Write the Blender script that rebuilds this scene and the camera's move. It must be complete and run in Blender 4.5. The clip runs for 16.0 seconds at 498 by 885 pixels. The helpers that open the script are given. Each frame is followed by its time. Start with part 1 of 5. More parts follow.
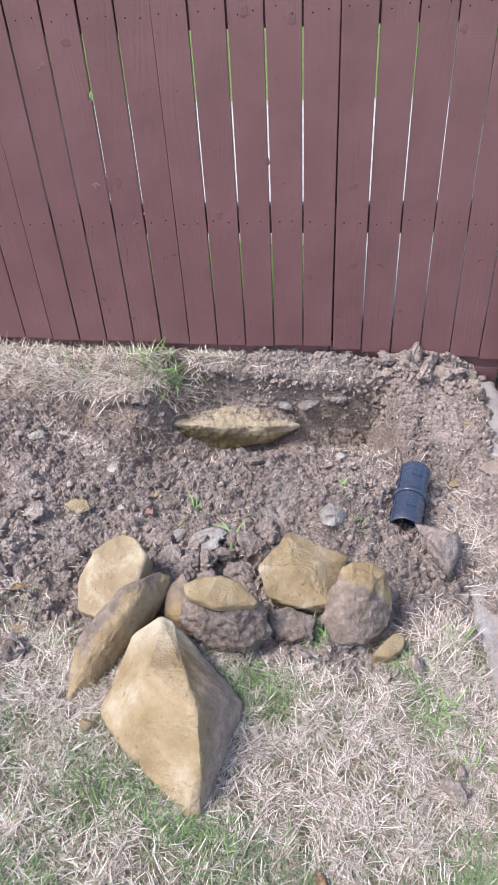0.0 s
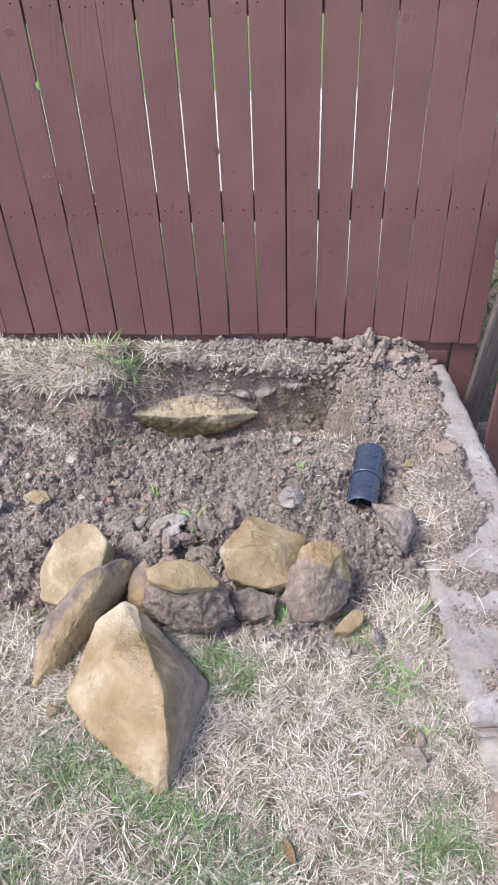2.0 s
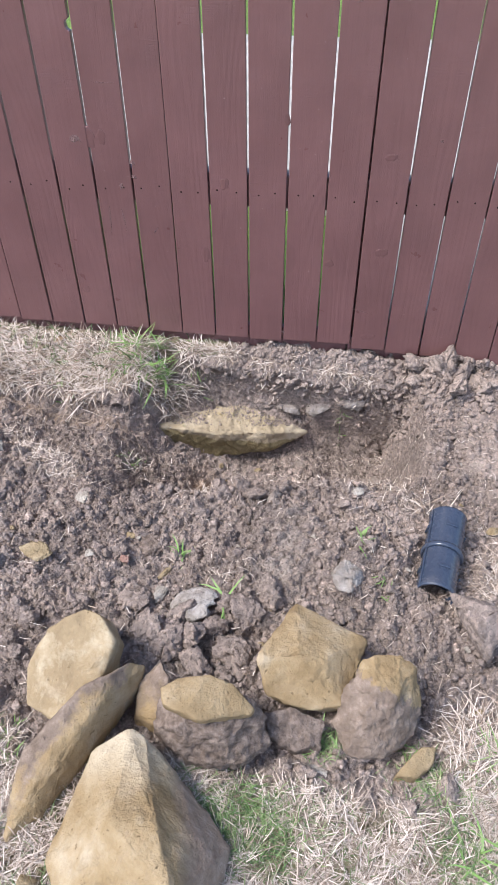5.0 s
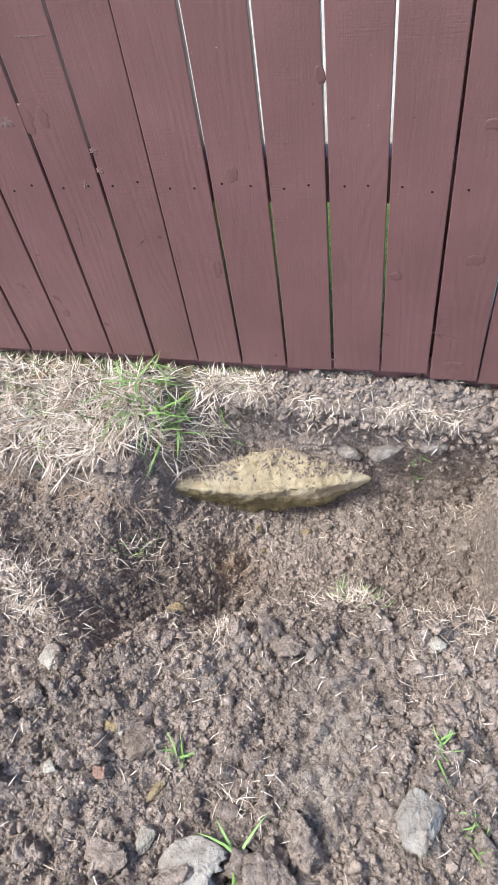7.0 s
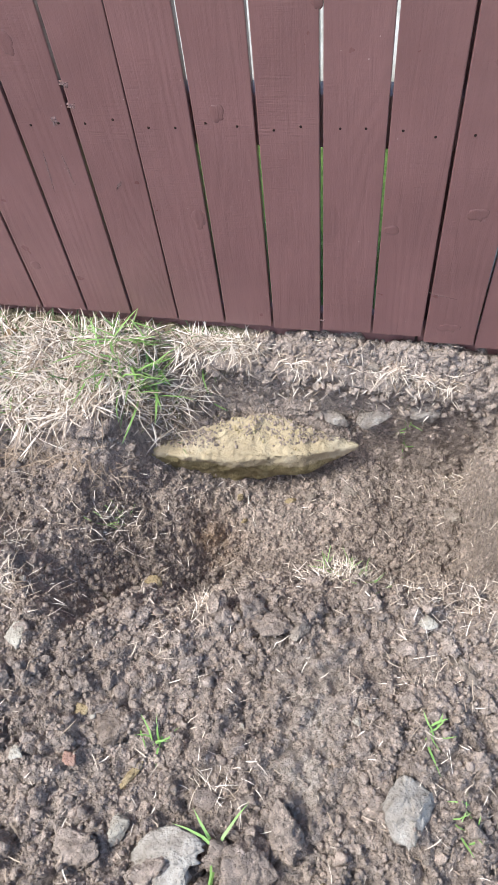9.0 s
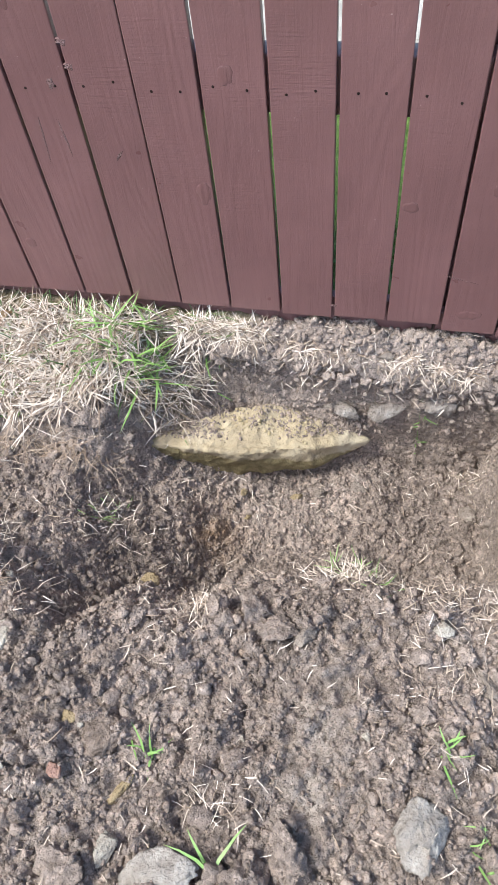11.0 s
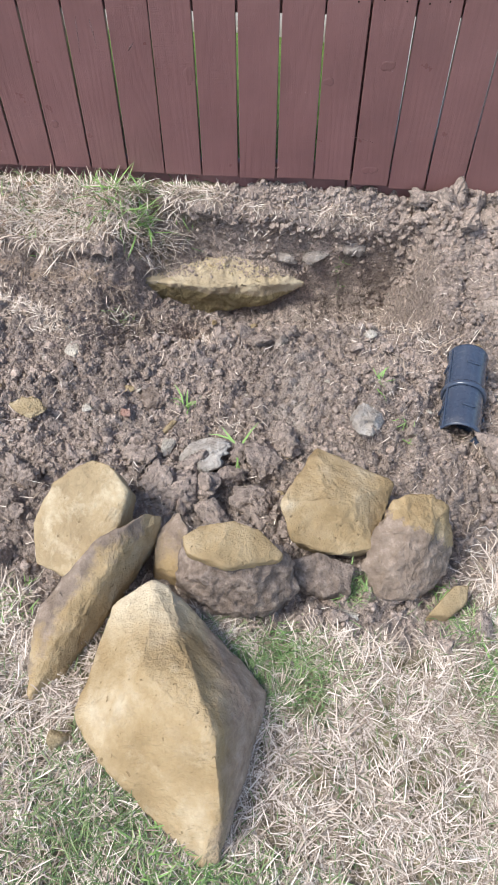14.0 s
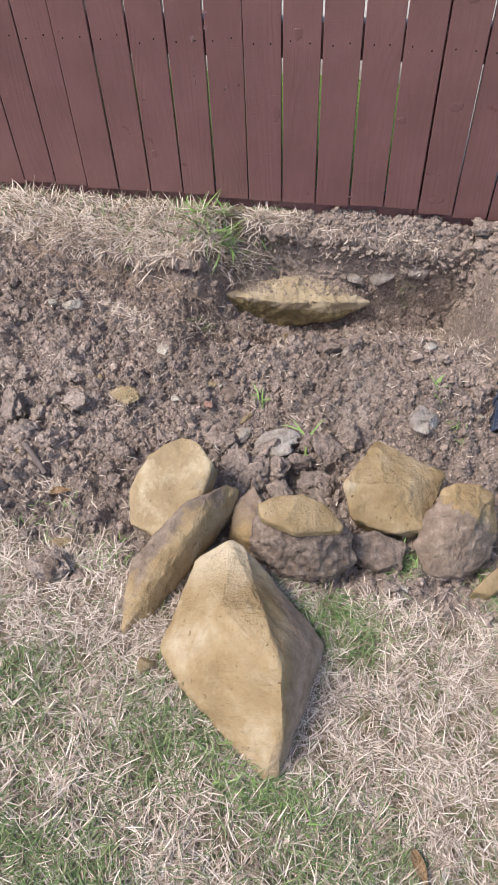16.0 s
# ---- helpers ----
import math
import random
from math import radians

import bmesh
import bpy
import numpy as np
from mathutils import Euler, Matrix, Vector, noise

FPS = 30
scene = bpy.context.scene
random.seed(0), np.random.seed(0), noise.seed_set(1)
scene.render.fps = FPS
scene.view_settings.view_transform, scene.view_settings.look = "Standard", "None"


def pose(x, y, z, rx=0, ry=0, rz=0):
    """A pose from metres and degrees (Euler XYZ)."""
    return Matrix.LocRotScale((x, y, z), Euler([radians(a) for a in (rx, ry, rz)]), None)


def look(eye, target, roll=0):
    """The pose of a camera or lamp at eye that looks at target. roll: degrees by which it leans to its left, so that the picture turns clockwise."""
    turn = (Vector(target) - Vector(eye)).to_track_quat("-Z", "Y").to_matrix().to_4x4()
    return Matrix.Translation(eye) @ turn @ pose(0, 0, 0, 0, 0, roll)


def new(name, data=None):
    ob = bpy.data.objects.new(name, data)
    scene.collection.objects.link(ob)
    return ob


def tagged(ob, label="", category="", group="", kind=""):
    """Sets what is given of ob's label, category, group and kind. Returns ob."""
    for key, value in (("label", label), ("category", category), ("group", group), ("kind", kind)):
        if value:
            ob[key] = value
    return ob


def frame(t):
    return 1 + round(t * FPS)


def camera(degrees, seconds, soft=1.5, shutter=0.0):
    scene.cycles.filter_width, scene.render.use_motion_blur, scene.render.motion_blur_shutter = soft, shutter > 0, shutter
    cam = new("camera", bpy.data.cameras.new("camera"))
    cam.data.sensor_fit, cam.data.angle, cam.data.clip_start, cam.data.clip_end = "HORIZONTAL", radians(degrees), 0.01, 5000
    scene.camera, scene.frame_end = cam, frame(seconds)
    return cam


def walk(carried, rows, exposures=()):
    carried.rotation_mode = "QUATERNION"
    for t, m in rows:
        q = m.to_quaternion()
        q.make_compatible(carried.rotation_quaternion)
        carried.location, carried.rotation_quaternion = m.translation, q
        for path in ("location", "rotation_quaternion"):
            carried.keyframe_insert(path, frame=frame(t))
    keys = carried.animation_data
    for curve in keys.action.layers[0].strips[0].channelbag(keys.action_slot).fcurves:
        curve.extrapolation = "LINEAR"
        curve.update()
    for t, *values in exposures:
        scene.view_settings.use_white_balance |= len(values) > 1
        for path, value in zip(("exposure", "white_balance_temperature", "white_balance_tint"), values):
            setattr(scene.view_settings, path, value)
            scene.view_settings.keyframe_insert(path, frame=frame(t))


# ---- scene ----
cam = camera(38.0, 16.0, soft=1.0)
PATH = [
    (0, (0.002, -2.029, 1.538), (-0.22, -0.621, 0.136), -4.7),
    (0.5, (-0.001, -2.048, 1.54), (-0.103, -0.648, 0.115), -3.1),
    (1, (0.0, -2.052, 1.538), (-0.07, -0.651, 0.112), -2.2),
    (1.5, (0.003, -2.058, 1.538), (-0.092, -0.652, 0.118), -2.6),
    (2, (0.013, -2.062, 1.539), (-0.102, -0.657, 0.12), -3.4),
    (2.5, (0.024, -2.068, 1.54), (-0.094, -0.669, 0.115), -4.0),
    (3, (0.042, -2.066, 1.538), (-0.072, -0.68, 0.1), -4.0),
    (3.5, (0.047, -2.058, 1.529), (-0.071, -0.693, 0.072), -3.7),
    (4, (0.039, -2.03, 1.517), (-0.11, -0.69, 0.04), -3.3),
    (4.5, (-0.014, -1.928, 1.478), (-0.246, -0.623, -0.02), -3.1),
    (5, (-0.073, -1.635, 1.421), (-0.26, -0.336, -0.088), -1.5),
    (5.2, (-0.101, -1.522, 1.401), (-0.271, -0.232, -0.118), -1.5),
    (7.3, (-0.06, -0.933, 1.219), (-0.466, 0.051, -0.474), -14.6),
    (7.5, (-0.063, -0.946, 1.202), (-0.461, 0.061, -0.48), -13.5),
    (8, (-0.079, -0.927, 1.212), (-0.455, 0.054, -0.49), -12.9),
    (8.5, (-0.087, -0.928, 1.191), (-0.427, 0.034, -0.529), -11.4),
    (8.7, (-0.083, -0.911, 1.192), (-0.413, 0.014, -0.55), -11.9),
    (10.8, (-0.097, -0.874, 1.113), (-0.426, 0.028, -0.641), -11.2),
    (11, (-0.096, -0.869, 1.111), (-0.435, 0.04, -0.638), -11.6),
    (11.5, (-0.103, -0.871, 1.119), (-0.447, 0.064, -0.615), -11.0),
    (12, (-0.107, -0.874, 1.128), (-0.441, 0.102, -0.586), -9.8),
    (12.5, (-0.115, -0.9, 1.141), (-0.41, 0.132, -0.547), -7.6),
    (13, (-0.157, -1.071, 1.22), (-0.388, 0.004, -0.451), -5.4),
    (13.5, (-0.169, -1.36, 1.267), (-0.296, -0.234, -0.381), -2.0),
    (14, (-0.154, -1.639, 1.271), (-0.239, -0.579, -0.423), -1.0),
    (14.5, (-0.183, -1.785, 1.323), (-0.283, -0.764, -0.394), -2.8),
    (15, (-0.204, -1.844, 1.345), (-0.326, -0.813, -0.364), -4.3),
    (15.5, (-0.196, -1.848, 1.36), (-0.356, -0.78, -0.323), -4.7),
    (16, (-0.166, -1.803, 1.377), (-0.408, -0.693, -0.27), -4.6),
]
# the plan was paced out along the sloping lawn; this turn sets the fence upright
TILT = pose(0, 0, 0, 4.86)
EXPOSURE = [(0.0, 1.44, 6300, 13), (5.0, 1.41, 6450, 12), (7.3, 1.64, 6500, 5), (13.3, 1.64, 6550, 5), (14.2, 1.32, 6700, 8), (15.0, 1.18, 6950, 12), (16.0, 1.18, 7050, 13)]
walk(cam, [(t, TILT @ look(e, g, r)) for t, e, g, r in PATH], EXPOSURE)

# ---- sky and light ----
SKY, SUN = 0.11, 1.95
world = bpy.data.worlds.new("overcast_sky")
scene.world = world
world.use_nodes = True
wn = world.node_tree.nodes
sky = wn.new("ShaderNodeTexSky")
sky.sky_type = "NISHITA"
sky.sun_disc = False
sky.sun_elevation = radians(55)
sky.sun_rotation = radians(215)
sky.air_density, sky.dust_density, sky.ozone_density = 1.0, 1.5, 1.5
world.node_tree.links.new(sky.outputs[0], wn["Background"].inputs[0])
wn["Background"].inputs[1].default_value = SKY
sun = new("sun", bpy.data.lights.new("sun", "SUN"))
sun.data.energy, sun.data.angle, sun.data.color = SUN, radians(20), (1.0, 0.96, 0.9)
sun.matrix_world = look((-2.4, -1.0, 4.0), (0, 0, 0))


# ---- materials ----
def material(name):
    m = bpy.data.materials.new(name)
    m.use_nodes = True
    return m, m.node_tree.nodes, m.node_tree.links, m.node_tree.nodes["Principled BSDF"]


def tex(nt, kind, scale, detail=6.0, vec=None, rough=0.6, dist=0.0):
    n = nt.nodes.new("ShaderNodeTexNoise" if kind == "noise" else "ShaderNodeTexVoronoi")
    n.inputs["Scale"].default_value = scale
    n.inputs["Detail"].default_value = detail
    n.inputs["Roughness"].default_value = rough
    if kind == "noise":
        n.inputs["Distortion"].default_value = dist
    if vec is not None:
        nt.links.new(vec, n.inputs["Vector"])
    return n


def ramp(nt, fac, stops):
    r = nt.nodes.new("ShaderNodeValToRGB")
    e = r.color_ramp.elements
    while len(e) < len(stops):
        e.new(0.5)
    for k, (p, c) in zip(e, stops):
        k.position, k.color = p, (*c, 1)
    nt.links.new(fac, r.inputs[0])
    return r.outputs[0]


def mix(nt, fac, a, b, blend="MIX"):
    n = nt.nodes.new("ShaderNodeMix")
    n.data_type, n.blend_type = "RGBA", blend
    for sock, v in ((n.inputs[0], fac), (n.inputs[6], a), (n.inputs[7], b)):
        if isinstance(v, (int, float)):
            sock.default_value = v
        elif isinstance(v, tuple):
            sock.default_value = (*v, 1)
        else:
            nt.links.new(v, sock)
    return n.outputs[2]


def calc(nt, op, a, b=None, c=None, clamp=False):
    n = nt.nodes.new("ShaderNodeMath")
    n.operation, n.use_clamp = op, clamp
    for sock, v in zip(n.inputs, (a, b, c)):
        if v is None:
            continue
        if isinstance(v, (int, float)):
            sock.default_value = v
        else:
            nt.links.new(v, sock)
    return n.outputs[0]


def coords(nt, which="Object", scale=None, shift=None):
    c = nt.nodes.new("ShaderNodeTexCoord").outputs[which]
    if scale is None and shift is None:
        return c
    m = nt.nodes.new("ShaderNodeMapping")
    nt.links.new(c, m.inputs[0])
    if scale is not None:
        m.inputs["Scale"].default_value = scale
    if shift is not None:
        m.inputs["Location"].default_value = shift
    return m.outputs[0]


def bump(nt, bsdf, heights):
    prev = None
    for h, dist in heights:
        b = nt.nodes.new("ShaderNodeBump")
        b.inputs["Strength"].default_value = 1.0
        b.inputs["Distance"].default_value = dist
        nt.links.new(h, b.inputs["Height"])
        if prev is not None:
            nt.links.new(prev, b.inputs["Normal"])
        prev = b.outputs[0]
    nt.links.new(prev, bsdf.inputs["Normal"])


def painted_wood(name, tint=(0.187, 0.0925, 0.0905)):
    """Brown fence stain over sawn softwood: grain along z, scuffs and a few dark knots."""
    m, nodes, links, bsdf = material(name)
    nt = m.node_tree
    info = nodes.new("ShaderNodeObjectInfo")
    shift = nodes.new("ShaderNodeCombineXYZ")
    links.new(calc(nt, "MULTIPLY", info.outputs["Random"], 7.0), shift.inputs[0])
    links.new(calc(nt, "MULTIPLY", info.outputs["Random"], 31.0), shift.inputs[2])
    v = nodes.new("ShaderNodeVectorMath")
    links.new(coords(nt), v.inputs[0])
    links.new(shift.outputs[0], v.inputs[1])
    pos = v.outputs[0]
    st = nodes.new("ShaderNodeMapping")
    st.inputs["Scale"].default_value = (1.0, 1.0, 0.07)
    links.new(pos, st.inputs[0])
    grain = tex(nt, "noise", 70, 4, st.outputs[0], 0.65, 1.2)
    # growth-ring figure: bands of a slow field stretched along the board
    slow = nodes.new("ShaderNodeMapping")
    slow.inputs["Scale"].default_value = (1.0, 1.0, 0.16)
    links.new(pos, slow.inputs[0])
    field = tex(nt, "noise", 7, 1.5, slow.outputs[0], 0.4)
    rings = calc(nt, "SINE", calc(nt, "MULTIPLY", field.outputs[0], 130.0))
    blot = tex(nt, "noise", 5, 5, pos, 0.6)
    dark = tuple(c * 0.82 for c in tint)
    pale = tuple(c * 1.16 + 0.004 for c in tint)
    col = ramp(nt, blot.outputs[0], [(0.3, dark), (0.5, tint), (0.72, pale)])
    col = mix(nt, calc(nt, "MULTIPLY", grain.outputs[0], 0.38), col, tuple(c * 0.7 for c in tint))
    col = mix(nt, calc(nt, "MULTIPLY_ADD", info.outputs["Random"], 0.25, 0.0), col, tuple(c * 1.22 for c in tint))
    # knots
    kst = nodes.new("ShaderNodeMapping")
    kst.inputs["Scale"].default_value = (1.0, 0.0, 0.42)
    links.new(pos, kst.inputs[0])
    kn = tex(nt, "voronoi", 5.2, 0, kst.outputs[0])
    knot = ramp(nt, kn.outputs["Distance"], [(0.0, (1, 1, 1)), (0.08, (0.7, 0.7, 0.7)), (0.11, (0, 0, 0))])
    col = mix(nt, calc(nt, "MULTIPLY", knot, 0.28), col, tuple(c * 0.5 for c in tint))
    # pale scuffs
    sc = nodes.new("ShaderNodeMapping")
    sc.inputs["Scale"].default_value = (1.0, 1.0, 0.3)
    sc.inputs["Rotation"].default_value = (0, 0.5, 0)
    links.new(pos, sc.inputs[0])
    scuff = ramp(nt, tex(nt, "noise", 9, 7, sc.outputs[0], 0.7).outputs[0], [(0.69, (0, 0, 0)), (0.78, (1, 1, 1))])
    col = mix(nt, calc(nt, "MULTIPLY", scuff, 0.22), col, (0.42, 0.34, 0.33))
    # chipped specks of bare wood
    chips = ramp(nt, tex(nt, "noise", 150, 2, pos, 0.5).outputs[0], [(0.745, (0, 0, 0)), (0.77, (1, 1, 1))])
    col = mix(nt, calc(nt, "MULTIPLY", chips, 0.6), col, (0.5, 0.42, 0.4))
    links.new(col, bsdf.inputs["Base Color"])
    rgh = ramp(nt, tex(nt, "noise", 14, 4, pos).outputs[0], [(0.3, (0.27,) * 3), (0.7, (0.44,) * 3)])
    links.new(rgh, bsdf.inputs["Roughness"])
    bsdf.inputs["Specular IOR Level"].default_value = 0.6
    # rough-sawn marks across the boards, in patches
    saw = nodes.new("ShaderNodeMapping")
    saw.inputs["Scale"].default_value = (0.05, 0.05, 1.0)
    links.new(pos, saw.inputs[0])
    marks = calc(nt, "MULTIPLY", tex(nt, "noise", 330, 3, saw.outputs[0]).outputs[0], ramp(nt, tex(nt, "noise", 6, 3, pos).outputs[0], [(0.48, (0, 0, 0)), (0.62, (1, 1, 1))]))
    bump(nt, bsdf, [(grain.outputs[0], 0.0007), (rings, 0.00010), (marks, 0.0008), (knot, 0.0003), (tex(nt, "noise", 260, 2, pos).outputs[0], 0.0003)])
    return m


def soil_material(name, spread=1.0):
    m, nodes, links, bsdf = material(name)
    nt = m.node_tree
    geo = nodes.new("ShaderNodeNewGeometry")
    pos = geo.outputs["Position"]
    big = tex(nt, "noise", 3.2, 5, pos, 0.62)
    mid = tex(nt, "noise", 24, 6, pos, 0.65)
    fine = tex(nt, "noise", 190, 4, pos, 0.7)
    col = ramp(nt, big.outputs[0], [(0.3, SOIL_DARK), (0.52, SOIL), (0.72, SOIL_PALE)])
    col = mix(nt, calc(nt, "MULTIPLY", mid.outputs[0], 0.55), col, tuple(c * 0.62 for c in SOIL))
    spots = ramp(nt, tex(nt, "noise", 75, 3, pos, 0.5).outputs[0], [(0.62, (0, 0, 0)), (0.72, (1, 1, 1))])
    col = mix(nt, calc(nt, "MULTIPLY", spots, 0.5), col, tuple(min(1, c * 1.9) for c in SOIL))
    warp = tex(nt, "noise", 90, 4, pos, 0.7)
    wv = nodes.new("ShaderNodeVectorMath")
    wv.operation = "MULTIPLY_ADD"
    links.new(warp.outputs["Color"], wv.inputs[0])
    wv.inputs[1].default_value = (0.022, 0.022, 0.022)
    links.new(pos, wv.inputs[2])
    cells = tex(nt, "voronoi", 135, 0, wv.outputs[0])
    lumps = tex(nt, "voronoi", 52, 0, wv.outputs[0])
    cell = nodes.new("ShaderNodeSeparateColor")
    links.new(cells.outputs["Color"], cell.inputs[0])
    crumb = ramp(nt, cell.outputs[0], [(0.0, (0.66, 0.65, 0.64)), (0.5, (1.0, 1.0, 1.0)), (1.0, (1.42, 1.38, 1.34))])
    col = mix(nt, 0.75, col, crumb, "MULTIPLY")
    isl = ramp(nt, geo.outputs["Random Per Island"], [(0.0, (0.80,) * 3), (0.6, (0.97,) * 3), (1.0, (1.1, 1.08, 1.06))])
    col = mix(nt, 0.8 * spread, col, isl, "MULTIPLY")
    rust = nodes.new("ShaderNodeVectorMath")
    rust.operation = "DISTANCE"
    links.new(pos, rust.inputs[0])
    rust.inputs[1].default_value = TILT @ Vector((-0.41, -0.37, -0.285))
    stain = calc(nt, "ADD", rust.outputs["Value"], calc(nt, "MULTIPLY", tex(nt, "noise", 22, 4, pos).outputs[0], 0.09))
    sf = ramp(nt, stain, [(0.055, (0.6,) * 3), (0.09, (0.2,) * 3), (0.15, (0, 0, 0))])
    col = mix(nt, sf, col, (0.33, 0.19, 0.085))
    links.new(col, bsdf.inputs["Base Color"])
    bsdf.inputs["Roughness"].default_value = 0.95
    bsdf.inputs["Specular IOR Level"].default_value = 0.2
    bump(nt, bsdf, [(calc(nt, "SUBTRACT", 1.0, lumps.outputs["Distance"]), 0.005 * (1 - 0.7 * spread)), (calc(nt, "SUBTRACT", 1.0, cells.outputs["Distance"]), 0.005 * (1 - 0.5 * spread)), (mid.outputs[0], 0.007), (fine.outputs[0], 0.0032)])
    return m, nt, col


def ground_material():
    m, nt, col = soil_material("earth", 0.0)
    nodes, links, bsdf = nt.nodes, nt.links, nt.nodes["Principled BSDF"]
    at = nodes.new("ShaderNodeAttribute")
    at.attribute_name = "turf"
    geo = nodes.new("ShaderNodeNewGeometry")
    pos = geo.outputs["Position"]
    th = tex(nt, "noise", 60, 6, pos, 0.7)
    thatch = ramp(nt, th.outputs[0], [(0.3, (0.10, 0.075, 0.052)), (0.5, (0.22, 0.17, 0.125)), (0.7, (0.36, 0.285, 0.215))])
    gr = ramp(nt, tex(nt, "noise", 2.4, 5, pos, 0.6).outputs[0], [(0.42, (0, 0, 0)), (0.6, (1, 1, 1))])
    lawn = ramp(nt, th.outputs[0], [(0.3, (0.08, 0.13, 0.035)), (0.7, (0.26, 0.40, 0.11))])
    turf = mix(nt, calc(nt, "MULTIPLY", gr, 0.22), thatch, lawn)
    far = nodes.new("ShaderNodeAttribute")
    far.attribute_name = "lush"
    turf = mix(nt, far.outputs["Fac"], turf, lawn)
    tr = nodes.new("ShaderNodeAttribute")
    tr.attribute_name = "trodden"
    patch = calc(nt, "MULTIPLY", tr.outputs["Fac"], ramp(nt, tex(nt, "noise", 20, 6, pos, 0.7).outputs[0], [(0.35, (0, 0, 0)), (0.6, (0.8,) * 3)]))
    col = mix(nt, patch, col, (0.46, 0.40, 0.36))
    links.new(mix(nt, at.outputs["Fac"], col, turf), bsdf.inputs["Base Color"])
    return m


def sandstone(name, mud_way=(0, 0, 1), mud_at=5.0, soft=0.03, wash=0.5, stray=0.22, crust=((0.12, 0.09, 0.073), (0.215, 0.168, 0.14), (0.37, 0.305, 0.262)), bleach=0.0, pale_way=(0, 0, 1), pale_at=9.0):
    """Golden sandstone with pale washed patches. Grey-brown earth clings where the place along mud_way lies past
    mud_at; on the buried ledge the same mask only makes the lower face a darker olive.
    """
    m, nodes, links, bsdf = material(name)
    nt = m.node_tree
    pos = coords(nt)
    big = tex(nt, "noise", 9, 7, pos, 0.62, 0.1)
    mid = tex(nt, "noise", 40, 6, pos, 0.65)
    fine = tex(nt, "noise", 260, 3, pos, 0.7)
    col = ramp(nt, big.outputs[0], [(0.34, (0.205, 0.148, 0.082)), (0.46, (0.305, 0.23, 0.134)), (0.55, (0.38, 0.30, 0.19)), (0.68, (0.51, 0.44, 0.33))])
    pale = ramp(nt, tex(nt, "noise", 15, 8, pos, 0.7, 0.2).outputs[0], [(0.52, (0, 0, 0)), (0.7, (1, 1, 1))])
    col = mix(nt, calc(nt, "MULTIPLY", pale, wash), col, (0.58, 0.51, 0.38))
    col = mix(nt, calc(nt, "MULTIPLY", mid.outputs[0], 0.55), col, (0.27, 0.18, 0.085))
    col = mix(nt, bleach, col, (0.52, 0.475, 0.37))
    pits = ramp(nt, tex(nt, "noise", 95, 2, pos, 0.5).outputs[0], [(0.69, (0, 0, 0)), (0.74, (1, 1, 1))])
    col = mix(nt, calc(nt, "MULTIPLY", pits, 0.55), col, (0.14, 0.09, 0.045))
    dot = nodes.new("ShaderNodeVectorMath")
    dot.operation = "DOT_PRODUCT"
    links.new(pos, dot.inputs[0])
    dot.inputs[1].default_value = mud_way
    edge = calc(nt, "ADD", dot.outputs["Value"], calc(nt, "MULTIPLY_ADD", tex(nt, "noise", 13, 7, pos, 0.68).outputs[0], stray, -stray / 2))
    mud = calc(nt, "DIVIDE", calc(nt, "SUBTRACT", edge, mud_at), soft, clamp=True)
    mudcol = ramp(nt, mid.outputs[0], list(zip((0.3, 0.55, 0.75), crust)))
    # paler towards one end, past pale_at along pale_way
    pd = nodes.new("ShaderNodeVectorMath")
    pd.operation = "DOT_PRODUCT"
    links.new(pos, pd.inputs[0])
    pd.inputs[1].default_value = pale_way
    pf = calc(nt, "DIVIDE", calc(nt, "SUBTRACT", calc(nt, "ADD", pd.outputs["Value"], calc(nt, "MULTIPLY_ADD", tex(nt, "noise", 16, 6, pos, 0.65).outputs[0], 0.16, -0.08)), pale_at), 0.16, clamp=True)
    col = mix(nt, calc(nt, "MULTIPLY", pf, 0.75), col, (0.64, 0.575, 0.455))
    # thin dusting of earth elsewhere
    dust = ramp(nt, tex(nt, "noise", 17, 8, pos, 0.72).outputs[0], [(0.56, (0, 0, 0)), (0.74, (0.45,) * 3)])
    col = mix(nt, dust, col, (0.23, 0.175, 0.13))
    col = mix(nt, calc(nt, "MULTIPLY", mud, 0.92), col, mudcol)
    links.new(col, bsdf.inputs["Base Color"])
    bsdf.inputs["Roughness"].default_value = 0.88
    bsdf.inputs["Specular IOR Level"].default_value = 0.25
    bump(nt, bsdf, [(big.outputs[0], 0.006), (mid.outputs[0], 0.005), (tex(nt, "noise", 110, 4, pos, 0.7).outputs[0], 0.0028), (pits, -0.0012), (fine.outputs[0], 0.0012)])
    return m


def plain_stone(name, a, b, c, scale=30):
    m, nodes, links, bsdf = material(name)
    nt = m.node_tree
    pos = coords(nt)
    mid = tex(nt, "noise", scale, 6, pos, 0.65)
    fine = tex(nt, "noise", 240, 3, pos, 0.7)
    col = ramp(nt, mid.outputs[0], [(0.3, a), (0.5, b), (0.7, c)])
    info = nodes.new("ShaderNodeObjectInfo")
    col = mix(nt, calc(nt, "MULTIPLY", info.outputs["Random"], 0.4), col, tuple(k * 0.7 for k in b))
    links.new(col, bsdf.inputs["Base Color"])
    bsdf.inputs["Roughness"].default_value = 0.9
    bsdf.inputs["Specular IOR Level"].default_value = 0.25
    bump(nt, bsdf, [(mid.outputs[0], 0.006), (tex(nt, "noise", 95, 5, pos, 0.7).outputs[0], 0.005), (fine.outputs[0], 0.0024)])
    return m


